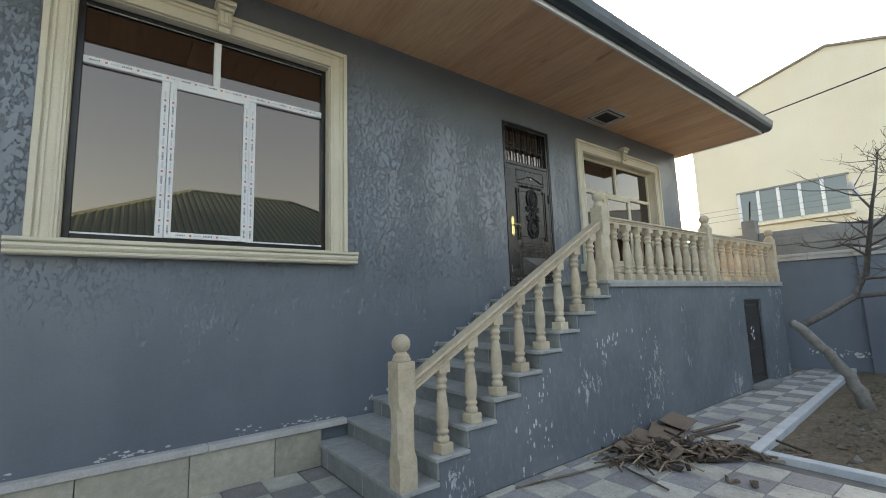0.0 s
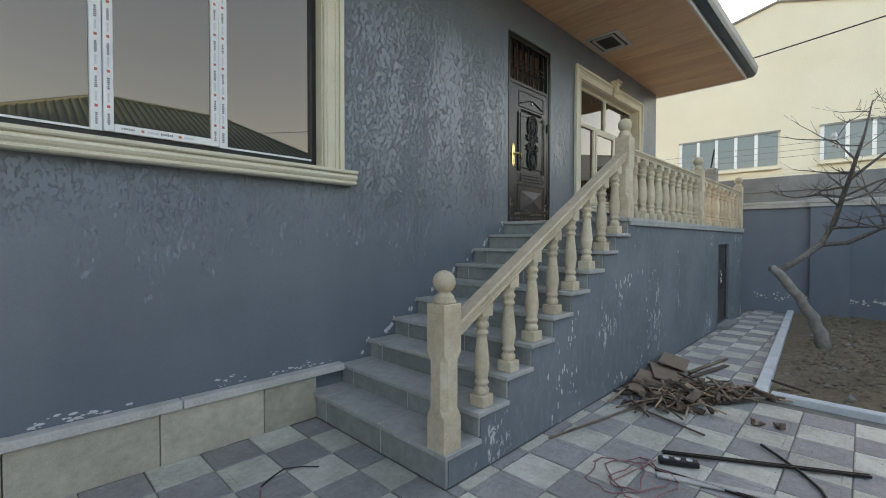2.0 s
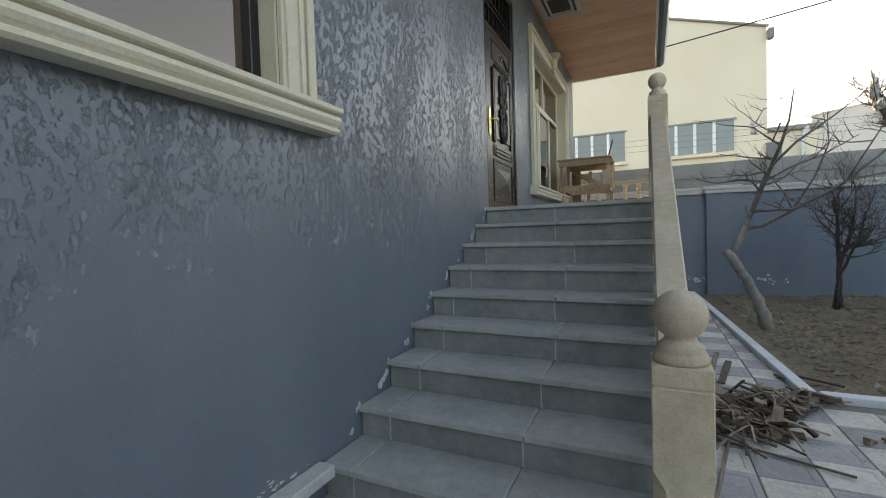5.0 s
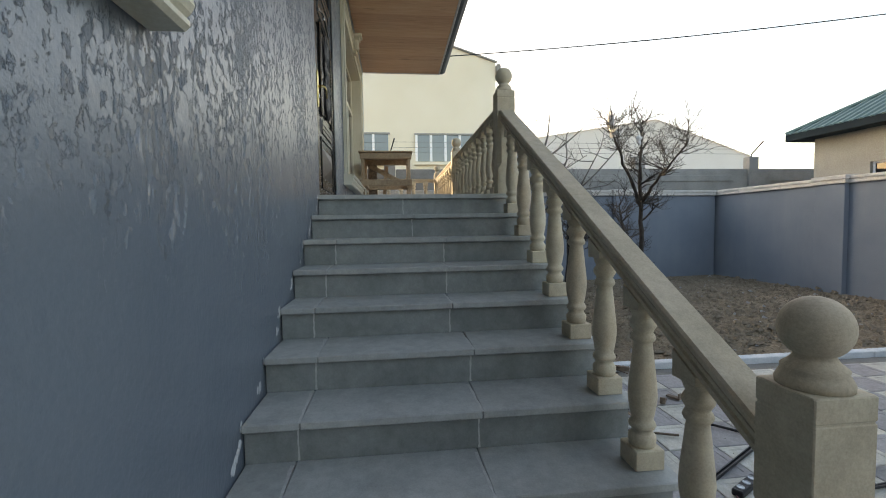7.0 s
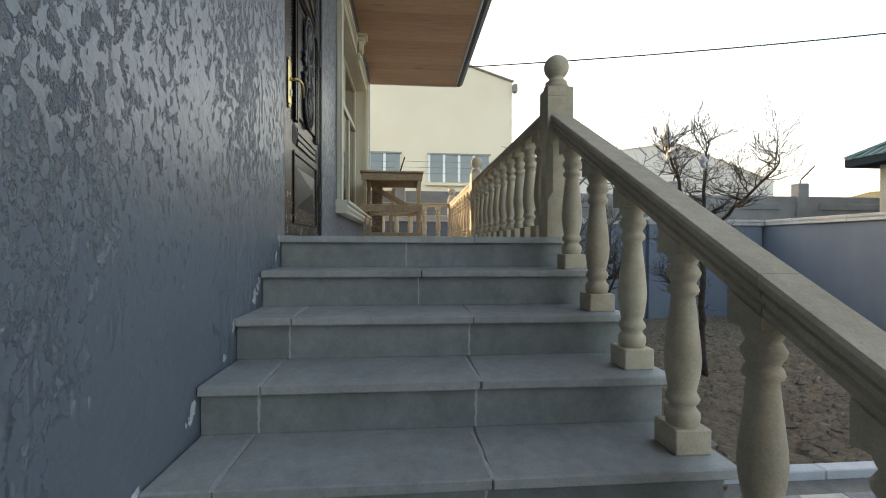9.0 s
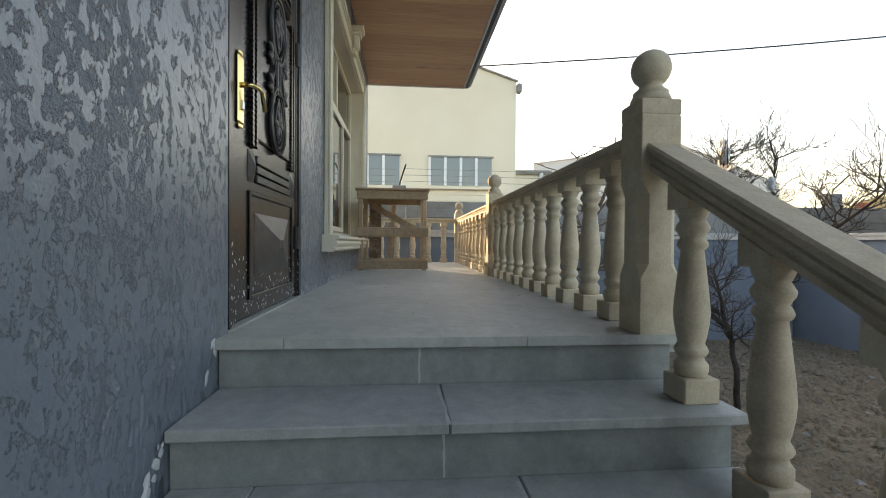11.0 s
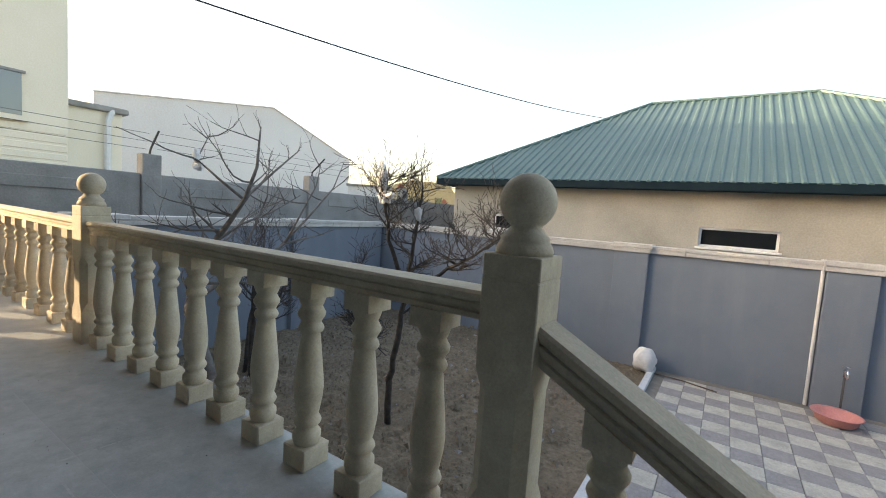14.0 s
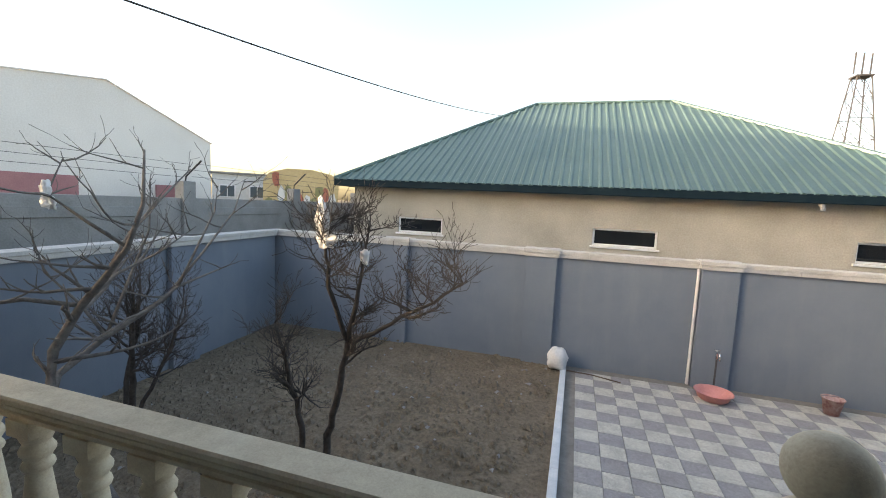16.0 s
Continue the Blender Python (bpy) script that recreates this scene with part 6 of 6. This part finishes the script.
for i in range(60):
    flake(bm, Vector((random.uniform(5.6, 7.6), HW - 0.0015, PORCH + abs(random.gauss(0, 0.03)))), U, Wv, random.uniform(0.005, 0.018), 0.003)
tagged(part("flaked_plaster", bm, "salt"), "white flaked plaster along the foot of the wall", "plaster", kind="stuff")
bm = bmesh.new()
V = Vector((0, 0, 1))
for i in range(420):
    x = random.gauss(3.75, 0.75)
    z = random.uniform(0.02, 1.15)
    if z > PORCH - RISE * max(0, (NOSE1 - x) / RUN) - 0.25 or x < 1.9 or noise.noise(Vector((x * 1.7, 0, z * 0.9))) < 0.0:
        continue
    flake(bm, Vector((x, FLANK - 0.0015, z)), U, V * 2.2, random.uniform(0.004, 0.016), 0.003)
tagged(part("flaked_plaster", bm, "salt"), "white patches where the porch flank's paint has flaked", "plaster", kind="stuff")
bm = bmesh.new()
for i in range(90):
    q = random.uniform(0.4, 2.8)
    flake(bm, Vector((EAST(q) - 0.0015, q, 0.30 + random.gauss(0, 0.04))), Vector((0, -1, 0)), V, random.uniform(0.01, 0.03), 0.003)
tagged(part("flaked_plaster", bm, "salt"), "white flaking along the garden wall's foot", "plaster", kind="stuff")


def pebble(bm, p, r):
    vs = [bm.verts.new(p + Vector((random.uniform(0.6, 1.2) * r * q[0], random.uniform(0.6, 1.2) * r * q[1], random.uniform(0.4, 0.9) * r * q[2]))) for q in ((1, 0, 0), (-0.5, 0.87, 0), (-0.5, -0.87, 0), (0.1, 0.1, 1), (0, 0, -0.6))]
    for a, b in ((0, 1), (1, 2), (2, 0)):
        bm.faces.new((vs[a], vs[b], vs[3])), bm.faces.new((vs[b], vs[a], vs[4]))


bm, pale = bmesh.new(), bmesh.new()
for i in range(6500):
    x, y = random.uniform(5.15, 11.6), random.uniform(-4.85, 1.7)
    p = Vector((x, y, 0))
    z = -0.01 + 0.05 * noise.noise(p * 0.9) + 0.045 * noise.noise(p * 3.1) + 0.032 * noise.noise(p * 9)
    pebble(bm if random.random() < 0.975 else pale, Vector((x, y, z + 0.004)), abs(random.gauss(0.010, 0.022)) + 0.007 + (random.uniform(0.02, 0.045) if random.random() < 0.10 else 0))
tagged(part("soil_clods", bm, "soil_clod"), "loose clods of soil over the garden bed", "soil", kind="stuff")
tagged(part("stones", pale, "concrete"), "small pale stones in the garden soil", "stones", kind="stuff")
bm = bmesh.new()
for i in range(260):
    x, y = random.uniform(0.2, 5.0), random.uniform(1.0, 3.3)
    if y > FLANK - 0.1 and x > 1.7:
        continue
    pebble(bm, Vector((x, y, 0.004)), random.uniform(0.002, 0.007))
for i in range(120):
    pebble(bm, Vector((random.uniform(4.7, 10), random.uniform(3.0, 4.35), PORCH + 0.002)), random.uniform(0.0015, 0.004))
tagged(part("grit", bm, "mortar"), "scattered grit on tiles and paving", "grit", kind="stuff")

# paint spatter on the foot of the entrance door
bm = bmesh.new()
for i in range(230):
    x, z = random.uniform(4.56, 5.59), PORCH + 0.02 + abs(random.gauss(0, 0.16))
    yy0 = HW + (0.0172 if 4.62 < x < 5.525 else 0.0028)
    flake(bm, Vector((x, yy0, z)), U * 0.5, V, random.uniform(0.003, 0.010), 0.0008, 5)
tagged(part("paint_spatter", bm, "salt"), "pale paint spatter on the foot of the door", "paint", kind="stuff")

# dried whitish mortar smears on the porch paving
bm = bmesh.new()
random.seed(3)
for a, b, w in (((4.90, 3.69), (4.42, 3.69), 0.012), ((4.87, 3.395), (4.56, 3.40), 0.010), ((6.2, 3.68), (6.08, 3.68), 0.013), ((5.6, 3.74), (5.45, 3.75), 0.010), ((4.59, 4.38), (4.57, 4.15), 0.007), ((5.90, 3.45), (5.88, 3.05), 0.008), ((5.88, 3.47), (5.55, 3.48), 0.008), ((7.2, 3.55), (7.05, 3.55), 0.010)):
    a, b = Vector((*a, PORCH + 0.0012)), Vector((*b, PORCH + 0.0012))
    for i in range(7):
        t0, t1 = i / 7, (i + 0.9) / 7
        p, q = a.lerp(b, t0), a.lerp(b, t1)
        s = (b - a).cross(V).normalized() * w * random.uniform(0.25, 0.75)
        bm.faces.new([bm.verts.new(v) for v in (p - s, q - s * 0.8, q + s * 0.9, p + s)])
tagged(part("mortar_smears", bm, "joint"), "dried pale mortar smears on the porch paving", "mortar", kind="stuff")

# ---- yard tiles, nearest ones as pieces ----
TP, TX, TYO = 0.325, 1.526, 3.415


def tile_mesh(mat, var):
    """A yard tile with a raised rim and a sunken field."""
    bm = bmesh.new()
    h, q = TP / 2 - 0.0035, TP / 2 - 0.045
    rnd = random.Random(var)
    ring = lambda r, z: [bm.verts.new((sx * r, sy * r, z)) for sx, sy in ((-1, -1), (1, -1), (1, 1), (-1, 1))]
    rings = [ring(h, -0.02), ring(h, -0.004), ring(h - 0.005, 0.0), ring(q, 0.0), ring(q - 0.006, -0.003)]
    for v in rings[2] + rings[3]:
        v.co.z += rnd.uniform(-0.0012, 0.0012)
    for a, b in zip(rings, rings[1:]):
        for i in range(4):
            bm.faces.new((a[i], a[(i + 1) % 4], b[(i + 1) % 4], b[i]))
    bm.faces.new(rings[-1])
    me = bpy.data.meshes.new("tile")
    bmesh.ops.recalc_face_normals(bm, faces=bm.faces[:])
    bm.to_mesh(me)
    bm.free()
    me.materials.append(M[mat])
    return me


kinds = {(s, v): tile_mesh("dark_tile" if s else "light_tile", v) for s in (0, 1) for v in range(3)}
rest = {0: bmesh.new(), 1: bmesh.new()}
rng = random.Random(2)
count = 0
for i in range(-33, 31):
    for j in range(-4, 27):
        x, y = TX + (i + 0.5) * TP, TYO - (j + 0.5) * TP
        if x < -8.9 or y < FENCE_Y + 0.12 or x > EAST(y) - 0.1:
            continue
        if y > HW - 0.15 or (y > FLANK - 0.13 and x > NOSE1 - 9 * RUN - 0.05):
            continue
        if x > 4.95 - 0.12 and y < 1.725 + 0.06 * (x - 4.95) + 0.20:
            continue
        s = (i + j) % 2
        m = pose(x + rng.uniform(-0.002, 0.002), y + rng.uniform(-0.002, 0.002), rng.uniform(-0.003, 0.002), rng.uniform(-0.5, 0.5), rng.uniform(-0.5, 0.5), rng.uniform(-0.4, 0.4))
        me = kinds[s, rng.randrange(3)]
        if count < 300 and ((0.1 < x < 5.2 and y > 0.55) or x >= 5.2):
            ob = new("tile", me)
            ob.parent = base
            ob.matrix_basis = m
            count += 1
        else:
            k = len(rest[s].verts)
            rest[s].from_mesh(me)
            rest[s].verts.ensure_lookup_table()
            for v in rest[s].verts[k:]:
                v.co = m @ v.co


def cut_tile(x0, x1, y0, y1, shade):
    """A tile cut to fit beside a wall or step."""
    if x1 - x0 < 0.012 or y1 - y0 < 0.012:
        return
    bm, h = rest[shade], rng.uniform(-0.003, 0.001)
    lo = [bm.verts.new((x, y, h - 0.02)) for x, y in ((x0, y0), (x1, y0), (x1, y1), (x0, y1))]
    hi = [bm.verts.new((x, y, h)) for x, y in ((x0 + 0.004, y0 + 0.004), (x1 - 0.004, y0 + 0.004), (x1 - 0.004, y1 - 0.004), (x0 + 0.004, y1 - 0.004))]
    for q in range(4):
        bm.faces.new((lo[q], lo[(q + 1) % 4], hi[(q + 1) % 4], hi[q]))
    bm.faces.new(hi)


STEP_X = NOSE1 - 9 * RUN + 0.028
for i in range(-33, 31):
    for j in range(-4, 6):
        xa, xb, yb, ya = TX + i * TP, TX + (i + 1) * TP, TYO - j * TP, TYO - (j + 1) * TP
        xm, ym = (xa + xb) / 2, (ya + yb) / 2
        kerb_y = 1.725 + 0.06 * (xm - 4.95)
        if 4.83 < xm < EAST(ym) - 0.3 and ym < kerb_y + 0.20 and yb > kerb_y + 0.13:
            cut_tile(xa + 0.003, xb - 0.003, max(ya, kerb_y + 0.118) + 0.003, yb - 0.003, (i + j) % 2)
            continue
        laid = not (ym > HW - 0.15 or (ym > FLANK - 0.13 and xm > NOSE1 - 9 * RUN - 0.05))
        if laid or xa < -8.8 or xb > EAST(ym) - 0.1 or ya > HW - 0.08:
            continue
        top = min(yb, HW - 0.078)
        if xa < STEP_X:
            cut_tile(xa + 0.003, min(xb, STEP_X) - 0.003, ya + 0.003, top - 0.002, (i + j) % 2)
        if xb > STEP_X and ya < FLANK - 0.01:
            cut_tile(max(xa, STEP_X) + 0.003, xb - 0.003, ya + 0.003, min(yb, FLANK - 0.004) - 0.002, (i + j) % 2)
for s, bm in rest.items():
    tagged(part("tiles", bm, "dark_tile" if s else "light_tile", base), kind="stuff")
